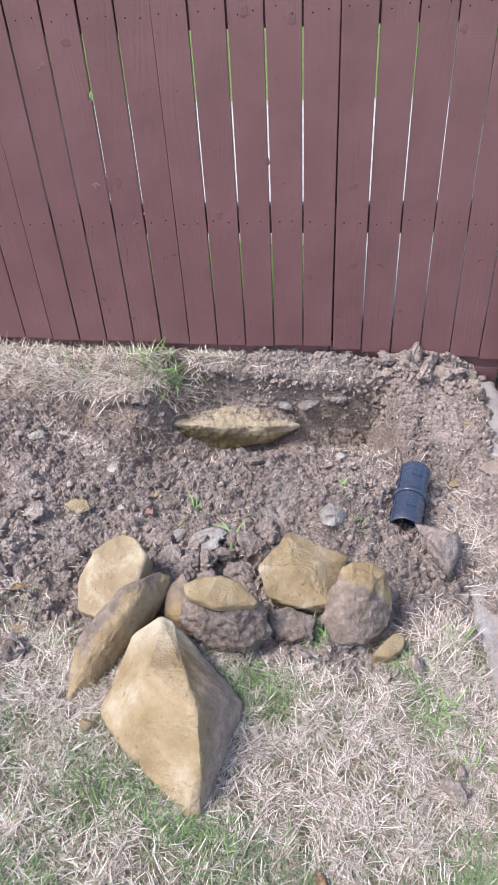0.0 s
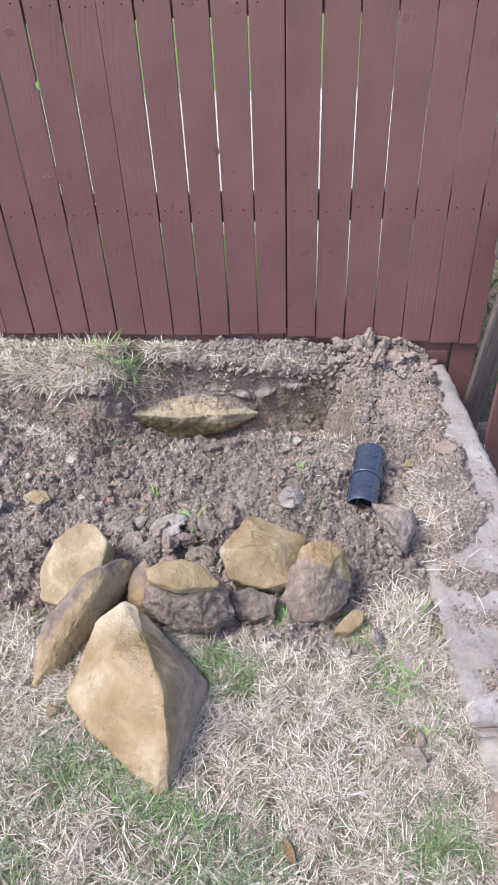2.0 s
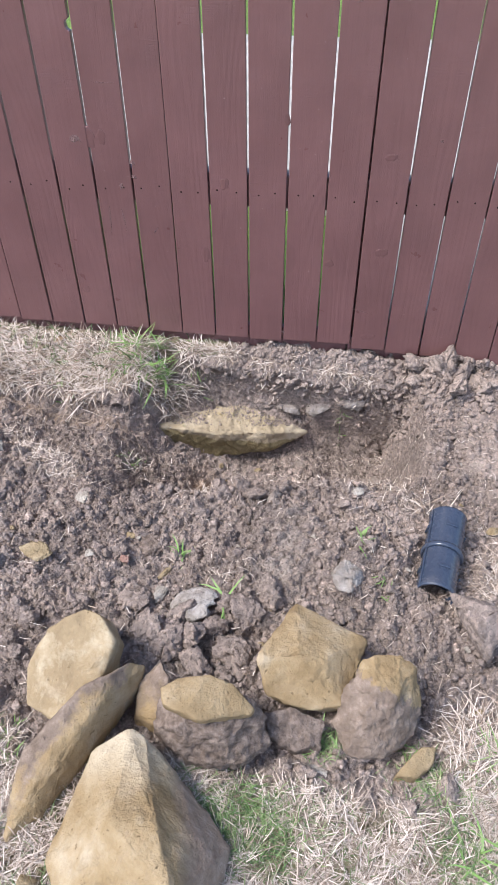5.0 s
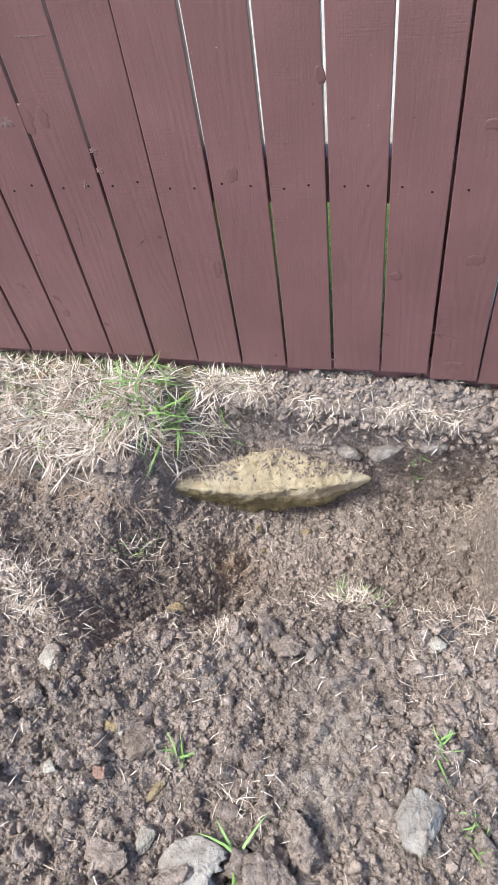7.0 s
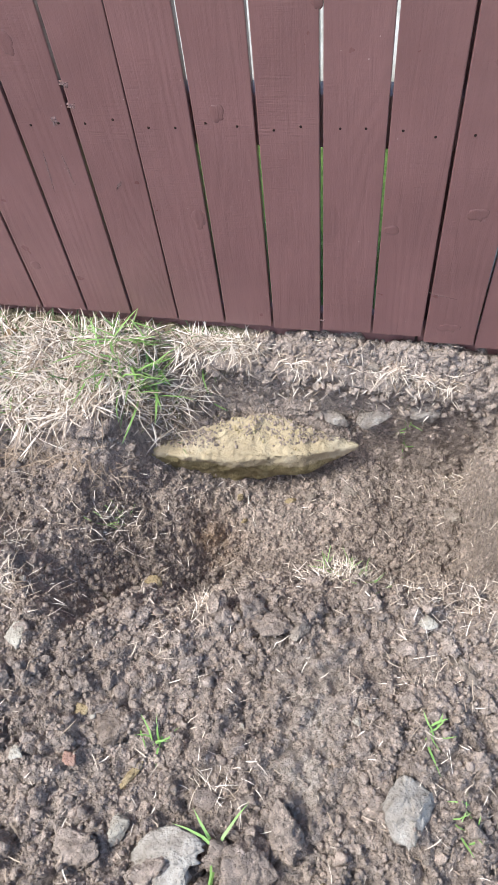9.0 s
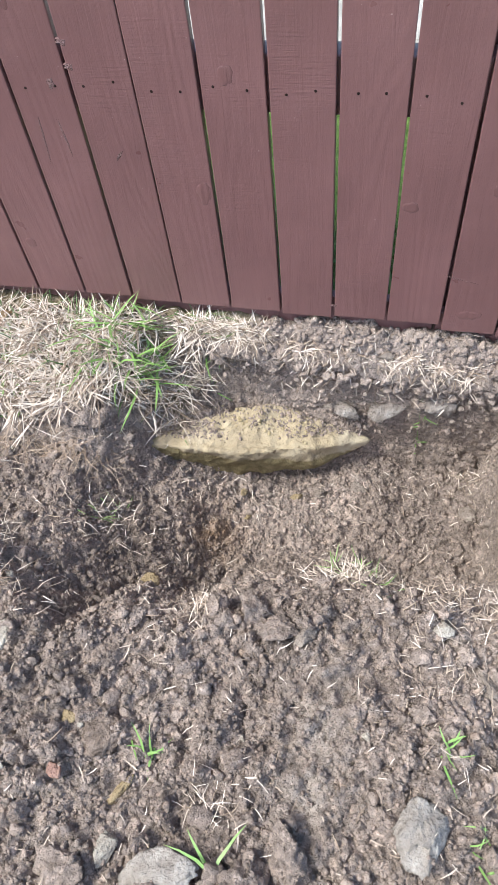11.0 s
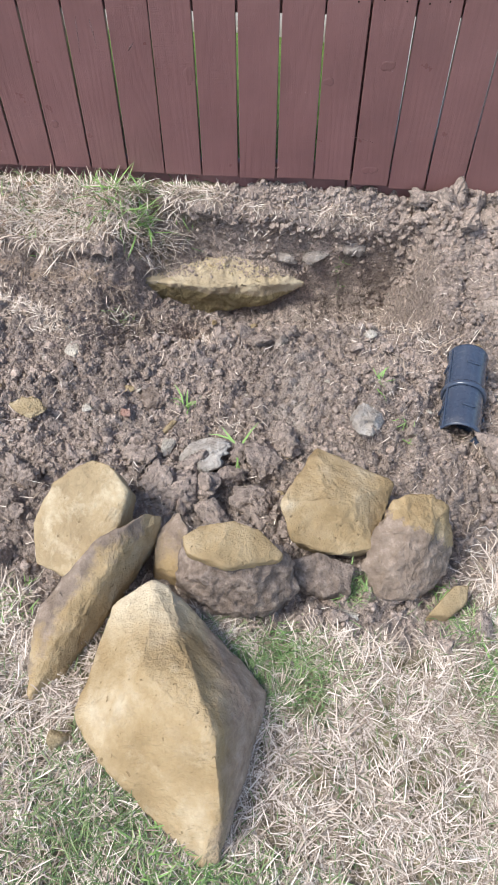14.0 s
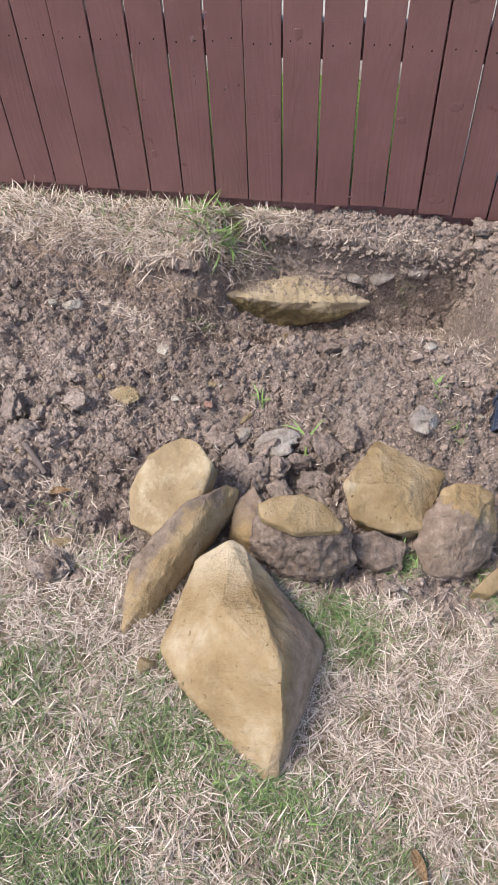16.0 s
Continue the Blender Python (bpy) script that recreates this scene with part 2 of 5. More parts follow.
def blade_material(name, stops, shine=0.5):
    m, nodes, links, bsdf = material(name)
    nt = m.node_tree
    geo = nodes.new("ShaderNodeNewGeometry")
    col = ramp(nt, geo.outputs["Random Per Island"], stops)
    vein = tex(nt, "noise", 40, 3, geo.outputs["Position"])
    col = mix(nt, calc(nt, "MULTIPLY", vein.outputs[0], 0.4), col, tuple(k * 0.6 for k in stops[1][1]))
    links.new(col, bsdf.inputs["Base Color"])
    bsdf.inputs["Roughness"].default_value = shine
    bsdf.inputs["Specular IOR Level"].default_value = 0.3
    return m


def concrete_material():
    m, nodes, links, bsdf = material("weathered_concrete")
    nt = m.node_tree
    pos = coords(nt)
    big = tex(nt, "noise", 6, 6, pos, 0.65)
    mid = tex(nt, "noise", 45, 6, pos, 0.7)
    col = ramp(nt, big.outputs[0], [(0.32, (0.24, 0.222, 0.21)), (0.5, (0.37, 0.352, 0.34)), (0.66, (0.50, 0.485, 0.475))])
    col = mix(nt, calc(nt, "MULTIPLY", mid.outputs[0], 0.5), col, (0.2, 0.17, 0.15))
    dirt = ramp(nt, tex(nt, "noise", 17, 9, pos, 0.78).outputs[0], [(0.47, (0, 0, 0)), (0.66, (1, 1, 1))])
    spots = ramp(nt, tex(nt, "noise", 130, 4, pos, 0.7).outputs[0], [(0.56, (0, 0, 0)), (0.64, (1, 1, 1))])
    col = mix(nt, calc(nt, "MULTIPLY", spots, 0.6), col, tuple(c * 0.6 for c in SOIL))
    col = mix(nt, calc(nt, "MULTIPLY", dirt, 0.75), col, tuple(c * 1.1 for c in SOIL))
    links.new(col, bsdf.inputs["Base Color"])
    bsdf.inputs["Roughness"].default_value = 0.92
    bump(nt, bsdf, [(mid.outputs[0], 0.006), (dirt, 0.002), (tex(nt, "noise", 220, 3, pos).outputs[0], 0.0015)])
    return m


SOIL_DARK, SOIL, SOIL_PALE = (0.222, 0.181, 0.161), (0.368, 0.303, 0.271), (0.55, 0.465, 0.422)
FENCE = painted_wood("brown_fence_stain")
KNOT = painted_wood("stained_knot", (0.170, 0.083, 0.081))
SCUFF = plain_stone("pale_scuff", (0.21, 0.115, 0.112), (0.25, 0.155, 0.15), (0.38, 0.28, 0.27), 160)
EARTH = ground_material()
CLODS = soil_material("crumbled_soil", 1.0)[0]
CONCRETE = concrete_material()
STRAW = blade_material("dry_straw", [(0.0, (0.16, 0.115, 0.086)), (0.22, (0.36, 0.28, 0.218)), (0.52, (0.63, 0.54, 0.465)), (1.0, (0.87, 0.795, 0.73))], 0.6)
LAWN_STRAW = blade_material("lawn_straw", [(0.0, (0.13, 0.095, 0.072)), (0.28, (0.33, 0.26, 0.21)), (0.6, (0.57, 0.485, 0.415)), (1.0, (0.86, 0.775, 0.70))], 0.65)
ROOT = blade_material("dry_root", [(0.0, (0.18, 0.125, 0.09)), (0.5, (0.36, 0.27, 0.205)), (1.0, (0.55, 0.45, 0.37))], 0.7)
GREEN = blade_material("green_blade", [(0.0, (0.08, 0.17, 0.05)), (0.5, (0.18, 0.33, 0.095)), (1.0, (0.40, 0.52, 0.21))], 0.45)
MUTED = blade_material("muted_green_blade", [(0.0, (0.065, 0.11, 0.04)), (0.5, (0.13, 0.205, 0.08)), (1.0, (0.28, 0.345, 0.165))], 0.5)
PATCH_GREEN = blade_material("patch_green_blade", [(0.0, (0.075, 0.14, 0.045)), (0.5, (0.155, 0.265, 0.09)), (1.0, (0.33, 0.42, 0.19))], 0.5)
GREY_STONE = plain_stone("grey_stone", (0.16, 0.13, 0.11), (0.28, 0.235, 0.205), (0.42, 0.37, 0.33))
PALE_STONE = plain_stone("pale_stone", (0.30, 0.26, 0.22), (0.44, 0.40, 0.35), (0.60, 0.56, 0.50))
TAN_STONE = plain_stone("tan_stone", (0.25, 0.185, 0.105), (0.36, 0.28, 0.17), (0.47, 0.39, 0.265))
RED_STONE = plain_stone("red_brick_chip", (0.25, 0.145, 0.115), (0.36, 0.22, 0.18), (0.46, 0.32, 0.275))
MUD_STONE = plain_stone("muddy_stone", (0.10, 0.075, 0.06), (0.205, 0.16, 0.135), (0.37, 0.30, 0.255), 62)
SHALE = plain_stone("whitish_shale", (0.17, 0.14, 0.122), (0.29, 0.252, 0.228), (0.50, 0.465, 0.435), 30)
CHALKY = plain_stone("chalky_stone", (0.19, 0.16, 0.14), (0.36, 0.325, 0.295), (0.57, 0.54, 0.51), 26)


def black_plastic():
    m, nodes, links, bsdf = material("black_plastic")
    nt = m.node_tree
    pos = coords(nt)
    n = tex(nt, "noise", 60, 5, pos, 0.65)
    dust = ramp(nt, tex(nt, "noise", 18, 6, pos, 0.7).outputs[0], [(0.5, (0, 0, 0)), (0.75, (1, 1, 1))])
    # blue in the base colour stands in for sky sheen; grey dust lies over it
    col = mix(nt, calc(nt, "MULTIPLY", dust, 0.35), (0.038, 0.053, 0.086), (0.16, 0.16, 0.17))
    links.new(col, bsdf.inputs["Base Color"])
    links.new(ramp(nt, n.outputs[0], [(0.3, (0.2,) * 3), (0.7, (0.34,) * 3)]), bsdf.inputs["Roughness"])
    bump(nt, bsdf, [(n.outputs[0], 0.0003)])
    return m


BLACK = black_plastic()


def grey_wood():
    m, nodes, links, bsdf = material("weathered_grey_wood")
    nt = m.node_tree
    pos = coords(nt, "Object", (1, 1, 0.06))
    g = tex(nt, "noise", 60, 5, pos, 0.65, 0.6)
    links.new(ramp(nt, g.outputs[0], [(0.3, (0.065, 0.05, 0.047)), (0.55, (0.135, 0.108, 0.102)), (0.75, (0.21, 0.18, 0.172))]), bsdf.inputs["Base Color"])
    bsdf.inputs["Roughness"].default_value = 0.8
    bump(nt, bsdf, [(g.outputs[0], 0.0015)])
    return m


GREY_WOOD = grey_wood()
LEAF = plain_stone("dead_leaf", (0.34, 0.22, 0.12), (0.52, 0.36, 0.22), (0.65, 0.5, 0.35), 90)
LEDGE_CRUMB = plain_stone("pale_sandstone_crumb", (0.34, 0.27, 0.15), (0.46, 0.38, 0.24), (0.56, 0.49, 0.35), 40)
PALE_PATH = plain_stone("pale_path", (0.34, 0.33, 0.29), (0.52, 0.50, 0.47), (0.68, 0.66, 0.63), 14)
NAIL = plain_stone("rusty_nail", (0.012, 0.008, 0.008), (0.03, 0.018, 0.016), (0.07, 0.04, 0.035), 400)


# ---- shape helpers ----
def mesh_from(name, bm, mats, smooth=True):
    me = bpy.data.meshes.new(name)
    bm.to_mesh(me)
    bm.free()
    for m in mats if isinstance(mats, (list, tuple)) else [mats]:
        me.materials.append(m)
    if smooth:
        me.polygons.foreach_set("use_smooth", [True] * len(me.polygons))
    return me


def part(name, bm, mat, parent=None, label="", smooth=True):
    ob = new(name, mesh_from(name, bm, mat, smooth))
    ob.parent = parent
    if label:
        tagged(ob, label)
    return ob


def mesh_np(name, co, quads, tris, mat, smooth=True):
    """One mesh from arrays of places and of corner numbers."""
    me = bpy.data.meshes.new(name)
    nq, nt_ = len(quads), len(tris)
    me.vertices.add(len(co))
    me.vertices.foreach_set("co", np.asarray(co, np.float32).ravel())
    loops = np.concatenate([np.asarray(quads, np.int32).ravel(), np.asarray(tris, np.int32).ravel()])
    me.loops.add(len(loops))
    me.loops.foreach_set("vertex_index", loops)
    me.polygons.add(nq + nt_)
    me.polygons.foreach_set("loop_start", np.concatenate([np.arange(nq) * 4, nq * 4 + np.arange(nt_) * 3]).astype(np.int32))
    me.update(calc_edges=True)
    me.validate()
    me.materials.append(mat)
    if smooth:
        me.polygons.foreach_set("use_smooth", np.ones(nq + nt_, bool))
    return me


def box_bm(x0, x1, y0, y1, z0, z1, edge=0.003, segments=2):
    bm = bmesh.new()
    bmesh.ops.create_cube(bm, size=1)
    for v in bm.verts:
        v.co = Vector((x0 + (v.co.x + 0.5) * (x1 - x0), y0 + (v.co.y + 0.5) * (y1 - y0), z0 + (v.co.z + 0.5) * (z1 - z0)))
    if edge:
        bmesh.ops.bevel(bm, geom=bm.edges[:], offset=edge, segments=segments, affect="EDGES", profile=0.6)
    return bm


def smooth01(a, b, v):
    t = np.clip((v - a) / (b - a), 0, 1)
    return t * t * (3 - 2 * t)


# ---- the lie of the land ----
def kerb_left(y):
    return 0.262 - 0.085 * y


def kerb_right(y):
    return 0.55 - 0.09 * y


def kerb_top(y):
    return -0.098 - 0.112 * y


def blob(x, y, cx, cy, rx, ry):
    return np.exp(-((x - cx) / rx) ** 2 - ((y - cy) / ry) ** 2)


def land(x, y):
    """Smooth height: lawn that rises towards the house, a dip, the dug trench and the spoil beside it."""
    xc = np.clip(x, -2.0, 0.9)
    yc = np.clip(y, -6.0, 0.02)
    z = -0.05 - 0.09 * np.clip(x, -0.35, 0.9) - yc * (0.12 - 0.085 * xc)
    z = z - 0.025 * blob(x, y, -0.78, -0.40, 0.28, 0.24)
    z = z + 0.062 * blob(x, y, 0.08, -0.76, 0.24, 0.20) + 0.03 * blob(x, y, 0.30, -0.92, 0.12, 0.12)
    z = z - 0.02 * blob(x, y, -0.34, -0.80, 0.12, 0.12)
    z = z - 0.03 * blob(x, y, 0.205, -0.79, 0.06, 0.10) + 0.02 * blob(x, y, 0.23, -0.67, 0.07, 0.07)
    # trench
    front = -0.635 + 0.30 * (np.clip(x, -0.62, 0.2) + 0.36) * smooth01(-0.36, -0.2, x)
    left = smooth01(-0.45, -0.55, x)
    front = front * (1 - left) + (-0.712 + 0.686 * np.clip(-0.494 - x, 0, 0.35)) * left
    shelf = 0.57 + 0.35 * (np.clip(x, -0.56, -0.1) + 0.36)
    shelf = shelf + 0.20 * smooth01(-0.125, -0.175, y)
    ledge_run = smooth01(-0.64, -0.54, x) * (1 - smooth01(-0.13, -0.06, x))
    steep = smooth01(-0.046, -0.062, y)
    lip_edge = -0.212 + 0.36 * (np.clip(x, -0.56, -0.1) + 0.4) * (x > -0.4)
    stepped = shelf * steep + (1 - shelf) * smooth01(lip_edge + 0.035, lip_edge - 0.015, y)
    back = stepped * ledge_run + smooth01(-0.046, -0.09, y) * (1 - ledge_run)
    end = smooth01(-0.50, -0.67, x)
    back = back * (1 - end) + smooth01(-0.25, -0.272, y) * end
    run = 0.17 + 0.09 * smooth01(-0.42, -0.25, x) - 0.12 * smooth01(-0.12, 0.0, x)
    run = run * (1 - left) + (0.13 - 0.05 * end) * left
    ramp_ = smooth01(front - 0.02, np.minimum(front + run, -0.2), y)
    ends = smooth01(-1.02, -0.80, x) * (1 - smooth01(0.13, 0.235, x))
    z = z - (0.285 - 0.12 * end - 0.09 * smooth01(-0.36, -0.5, x)) * back * ramp_ * ends
    # heap of clods at the fence
    z = z + 0.075 * blob(x, y, 0.33, -0.07, 0.13, 0.10)
    # a shallow scrape along the foot of the pickets
    z = z - 0.014 * smooth01(-0.05, -0.018, y) * smooth01(-1.0, -0.5, x) * (1 - smooth01(-0.35, -0.15, x)) * (y < 0.1)
    # the strip left standing along the fence falls away to the lip of the trench
    z = z + 0.020 * smooth01(-0.05, -0.012, y) * smooth01(-0.3, 0.02, x) * (1 - 0.5 * smooth01(0.12, 0.3, x)) * (y < 0.1)
    z = z - 0.044 * smooth01(-0.006, -0.05, y) * smooth01(-0.62, -0.4, x) * (1 - smooth01(0.12, 0.24, x)) * (1 - smooth01(-0.35, -0.6, y))
    z = z - 0.045 * blob(x, y, -0.78, -0.25, 0.30, 0.12)
    # the drop past the kerb
    z = z - 0.40 * smooth01(0.0, 0.03, x - kerb_right(y) + 0.06) * smooth01(-2.9, -2.4, y) * (1 - smooth01(0.25, 0.6, y)) * (1 - smooth01(1.2, 2.2, x))
    return z


def turf_amount(x, y):
    """1 on lawn, 0 on bare earth."""
    lawn = 1 - smooth01(-1.31, -1.24, y)
    lawn = np.maximum(lawn, (1 - smooth01(-1.22, -1.12, y)) * smooth01(0.16, 0.24, x))
    fringe = 0.035 * smooth01(-0.55, -0.68, x)
    lip = smooth01(-0.24 - fringe, -0.17 - fringe, y) * (1 - smooth01(-0.52, -0.44, x))
    strip = smooth01(-0.075, -0.04, y) * (1 - smooth01(-0.40, -0.32, x))
    beyond = smooth01(0.03, 0.06, y)
    return np.clip(np.maximum.reduce([lawn, lip, strip, beyond]), 0, 1)


X0, X1, Y0, Y1, STEP = -1.7, 0.85, -2.5, 0.3, 0.0044
gx = np.arange(X0, X1 + 1e-6, STEP)
gy = np.arange(Y0, Y1 + 1e-6, STEP)
GX, GY = np.meshgrid(gx, gy)
wob = np.array([noise.noise((x * 7, y * 7, 3.1)) + 0.6 * noise.noise((x * 21, y * 21, 1.7)) for x, y in zip(GX.ravel(), GY.ravel())]).reshape(GX.shape)
TURF = turf_amount(GX + 0.05 * wob, GY + 0.05 * wob)
rough = np.array([0.020 * noise.noise((x * 8, y * 8, 0.3)) + 0.020 * (noise.noise((x * 24, y * 24, 4.3)) ** 2 * 2 - 0.2)
                  - 0.016 * (0.25 - abs(noise.noise((x * 34, y * 34, 2.3)))) + 0.011 * (abs(noise.noise((x * 70, y * 70, 6.3))) - 0.2) + 0.006 * noise.noise((x * 125, y * 125, 8.3))
                  for x, y in zip(GX.ravel(), GY.ravel())]).reshape(GX.shape)


def clod_field(x, y, scale, seed):
    """Broken clods: each cell tips and stands at its own height, with sunk seams."""
    wx = x + 0.010 * noise.noise((x * 40, y * 40, seed)) + 0.02 * noise.noise((x * 13, y * 13, seed))
    wy = y + 0.010 * noise.noise((x * 40, y * 40, seed + 5)) + 0.02 * noise.noise((x * 13, y * 13, seed + 5))
    dist, cells = noise.voronoi((wx * scale, wy * scale, seed))
    p = cells[0]
    level = noise.cell((p.x * 37.3, p.y * 53.1, seed))
    tip = noise.cell((p.x * 91.7, p.y * 17.9, seed + 2)) * (wx * scale - p.x) + noise.cell((p.x * 11.7, p.y * 77.9, seed + 3)) * (wy * scale - p.y)
    return (level * 0.6 + 0.9 * tip) * min(1.0, (dist[1] - dist[0]) * 2.5) - max(0.0, 0.5 - 2.5 * (dist[1] - dist[0]))


LOOSE = (1 - TURF) * (0.5 + 0.5 * smooth01(-0.35, -0.55, GY))
clods = np.array([0.017 * clod_field(x, y, 19, 1.0) + 0.011 * clod_field(x, y, 45, 9.0) + 0.0075 * clod_field(x, y, 88, 4.0) if l > 0.03 else 0.0 for x, y, l in zip(GX.ravel(), GY.ravel(), LOOSE.ravel())]).reshape(GX.shape)
GZ = land(GX, GY) + rough * (1 - 0.6 * TURF) + clods * LOOSE + 0.006 * wob * TURF
# the kerb sits in the sheet: keep the earth just under or over its top
on_kerb = smooth01(0.0, 0.06, GX - kerb_left(GY)) * (GX < kerb_right(GY) - 0.045) * (GY < -0.02)
spill = 0.020 * wob + 0.6 * rough + 0.9 * clods + 0.034 - 0.085 * smooth01(0.15, 0.28, GX - kerb_left(GY) - 0.03 * wob) - 0.06 * smooth01(-0.88, -0.98, GY + 0.03 * wob)
spill = spill + (0.05 + 0.6 * rough + 0.03 * wob) * blob(GX, GY, 0.385, -1.035, 0.14, 0.04) + 0.018 * blob(GX, GY, 0.46, -1.15, 0.06, 0.02) + 0.03 * blob(GX, GY, 0.50, -0.75, 0.05, 0.05)
GZ = np.where(on_kerb > 0, GZ * (1 - on_kerb) + (kerb_top(GY) + np.minimum(spill, 0.032)) * on_kerb, GZ)


def gz(x, y):
    """Height of the built ground at a place."""
    i = np.clip((np.asarray(x) - X0) / STEP, 0, len(gx) - 1.001)
    j = np.clip((np.asarray(y) - Y0) / STEP, 0, len(gy) - 1.001)
    a, b = i.astype(int), j.astype(int)
    u, v = i - a, j - b
    return (GZ[b, a] * (1 - u) * (1 - v) + GZ[b, a + 1] * u * (1 - v) + GZ[b + 1, a] * (1 - u) * v + GZ[b + 1, a + 1] * u * v)


def turf_at(x, y):
    i = np.clip(((np.asarray(x) - X0) / STEP).astype(int), 0, len(gx) - 1)
    j = np.clip(((np.asarray(y) - Y0) / STEP).astype(int), 0, len(gy) - 1)
    return TURF[j, i]


def build_ground():
    nx, ny = len(gx), len(gy)
    co = np.stack([GX.ravel(), GY.ravel(), GZ.ravel()], 1)
    idx = np.arange(nx * ny).reshape(ny, nx)
    quads = np.stack([idx[:-1, :-1], idx[:-1, 1:], idx[1:, 1:], idx[1:, :-1]], -1).reshape(-1, 4)
    # outer rings to the horizon
    rim = np.concatenate([idx[0, :], idx[1:, -1], idx[-1, -2::-1], idx[-2:0:-1, 0]])
    ring, cos, tris = rim, [co], []
    extra, start = [], len(co)
    centre = np.array([(X0 + X1) / 2, (Y0 + Y1) / 2])
    for s in (1.03, 1.07, 1.12, 1.18, 1.25, 1.35, 1.5, 1.75, 2.0, 2.5, 3.2, 5, 25, 200, 1200):
        p = co[rim].copy()
        p[:, :2] = centre + (p[:, :2] - centre) * s
        p[:, 2] = land(p[:, 0], p[:, 1])
        cos.append(p)
        nxt = start + np.arange(len(rim))
        start += len(rim)
        extra.append(np.stack([ring, np.roll(ring, -1), np.roll(nxt, -1), nxt], -1)[:, ::-1])
        ring = nxt
    co = np.concatenate(cos)
    quads = np.concatenate([quads, *extra])
    me = mesh_np("ground", co, quads, np.zeros((0, 3), int), EARTH)
    t = np.ones(len(co), np.float32)
    t[:nx * ny] = TURF.ravel()
    me.attributes.new("turf", "FLOAT", "POINT").data.foreach_set("value", t)
    pale = blob(co[:, 0], co[:, 1], -0.125, -0.78, 0.05, 0.15) + 0.6 * blob(co[:, 0], co[:, 1], -0.47, -0.90, 0.06, 0.05) + 0.5 * blob(co[:, 0], co[:, 1], 0.33, -0.35, 0.08, 0.15)
    me.attributes.new("trodden", "FLOAT", "POINT").data.foreach_set("value", np.clip(pale, 0, 1).astype(np.float32))
    me.attributes.new("lush", "FLOAT", "POINT").data.foreach_set("value", (smooth01(0.02, 0.08, co[:, 1]) * (1 - smooth01(0.5, 0.6, co[:, 0]))).astype(np.float32))
    ob = new("ground", me)
    tagged(ob, "dug brown soil and thin straw-coloured lawn", "ground", kind="structure")


build_ground()


def trench_bank(x0, x1, lip, foot, seed):
    """The dug face of the trench: a crumbling lip, a hollow under it and broken layers down to the floor."""
    nu, nv = int((x1 - x0) / 0.0045), 44
    path_v = [0.0, 0.08, 0.16, 0.34, 0.6, 1.0]
    path_y = [lip + 0.03, lip + 0.004, lip - 0.003, lip + 0.012, lip + 0.004, foot]
    co = np.zeros((nv + 1, nu + 1, 3))
    for i in range(nu + 1):
        x = x0 + (x1 - x0) * i / nu
        wave = 0.016 * noise.noise((x * 7, seed, 0)) + 0.007 * noise.noise((x * 23, seed, 3))
        top, low = float(gz(x, lip + 0.02 + wave)), float(gz(x, foot - 0.012)) - 0.012
        # the two ends run back into the bank
        tuck = 0.03 * (1 - float(smooth01(0, 0.05, x - x0) * smooth01(0, 0.05, x1 - x)))
        for j in range(nv + 1):
            v = j / nv
            y = float(np.interp(v, path_v, path_y)) + wave + tuck
            z = top + 0.004 - 0.003 * noise.noise((x * 40, v * 4, seed)) + (low - top) * max(0.0, (v - 0.06) / 0.94)
            p = (x * 11, v * 7, seed)
            out = 0.010 * noise.noise(p) + 0.007 * noise.noise((x * 26, v * 24, seed + 2)) + 0.006 * abs(noise.noise((x * 70, v * 13, seed + 4))) + 0.004 * noise.noise((x * 130, v * 30, seed + 6))
            co[j, i] = (x + 0.004 * noise.noise((x * 60, v * 20, seed + 9)), y - out * min(1.0, v * 8), z)
    idx = np.arange((nu + 1) * (nv + 1)).reshape(nv + 1, nu + 1)
    quads = np.stack([idx[:-1, :-1], idx[1:, :-1], idx[1:, 1:], idx[:-1, 1:]], -1).reshape(-1, 4)
    ob = new("trench_bank", mesh_np("trench_bank", co.reshape(-1, 3), quads, np.zeros((0, 3), int), EARTH))
    tagged(ob, "dark crumbling dug face of the trench", "ground", kind="structure")


trench_bank(-0.56, 0.235, -0.060, -0.098, 2.0)
trench_bank(-1.04, -0.575, -0.262, -0.305, 7.0)


# ---- fence ----
def picket_bm(width, z0, z1, thick=0.017, notch=None):
    """A board as an outline in x and z, drawn out in y, with softened edges."""
    pts = [(0, z0), (width, z0)]
    if notch:
        zc, r = notch
        pts += [(width, zc - r)] + [(width - r * 0.75 * math.sin(a), zc - r * math.cos(a)) for a in (0.6, 1.2, 1.8, 2.4)] + [(width, zc + r)]
    pts += [(width, z1), (0, z1)]
    bm = bmesh.new()
    f = bm.faces.new([bm.verts.new((x, 0, z)) for x, z in pts])
    out = bmesh.ops.extrude_face_region(bm, geom=[f])
    for v in out["geom"]:
        if isinstance(v, bmesh.types.BMVert):
            v.co.y += thick
    bmesh.ops.recalc_face_normals(bm, faces=bm.faces)
    bmesh.ops.bevel(bm, geom=bm.edges[:], offset=0.0018, segments=2, affect="EDGES", profile=0.6)
    return bm


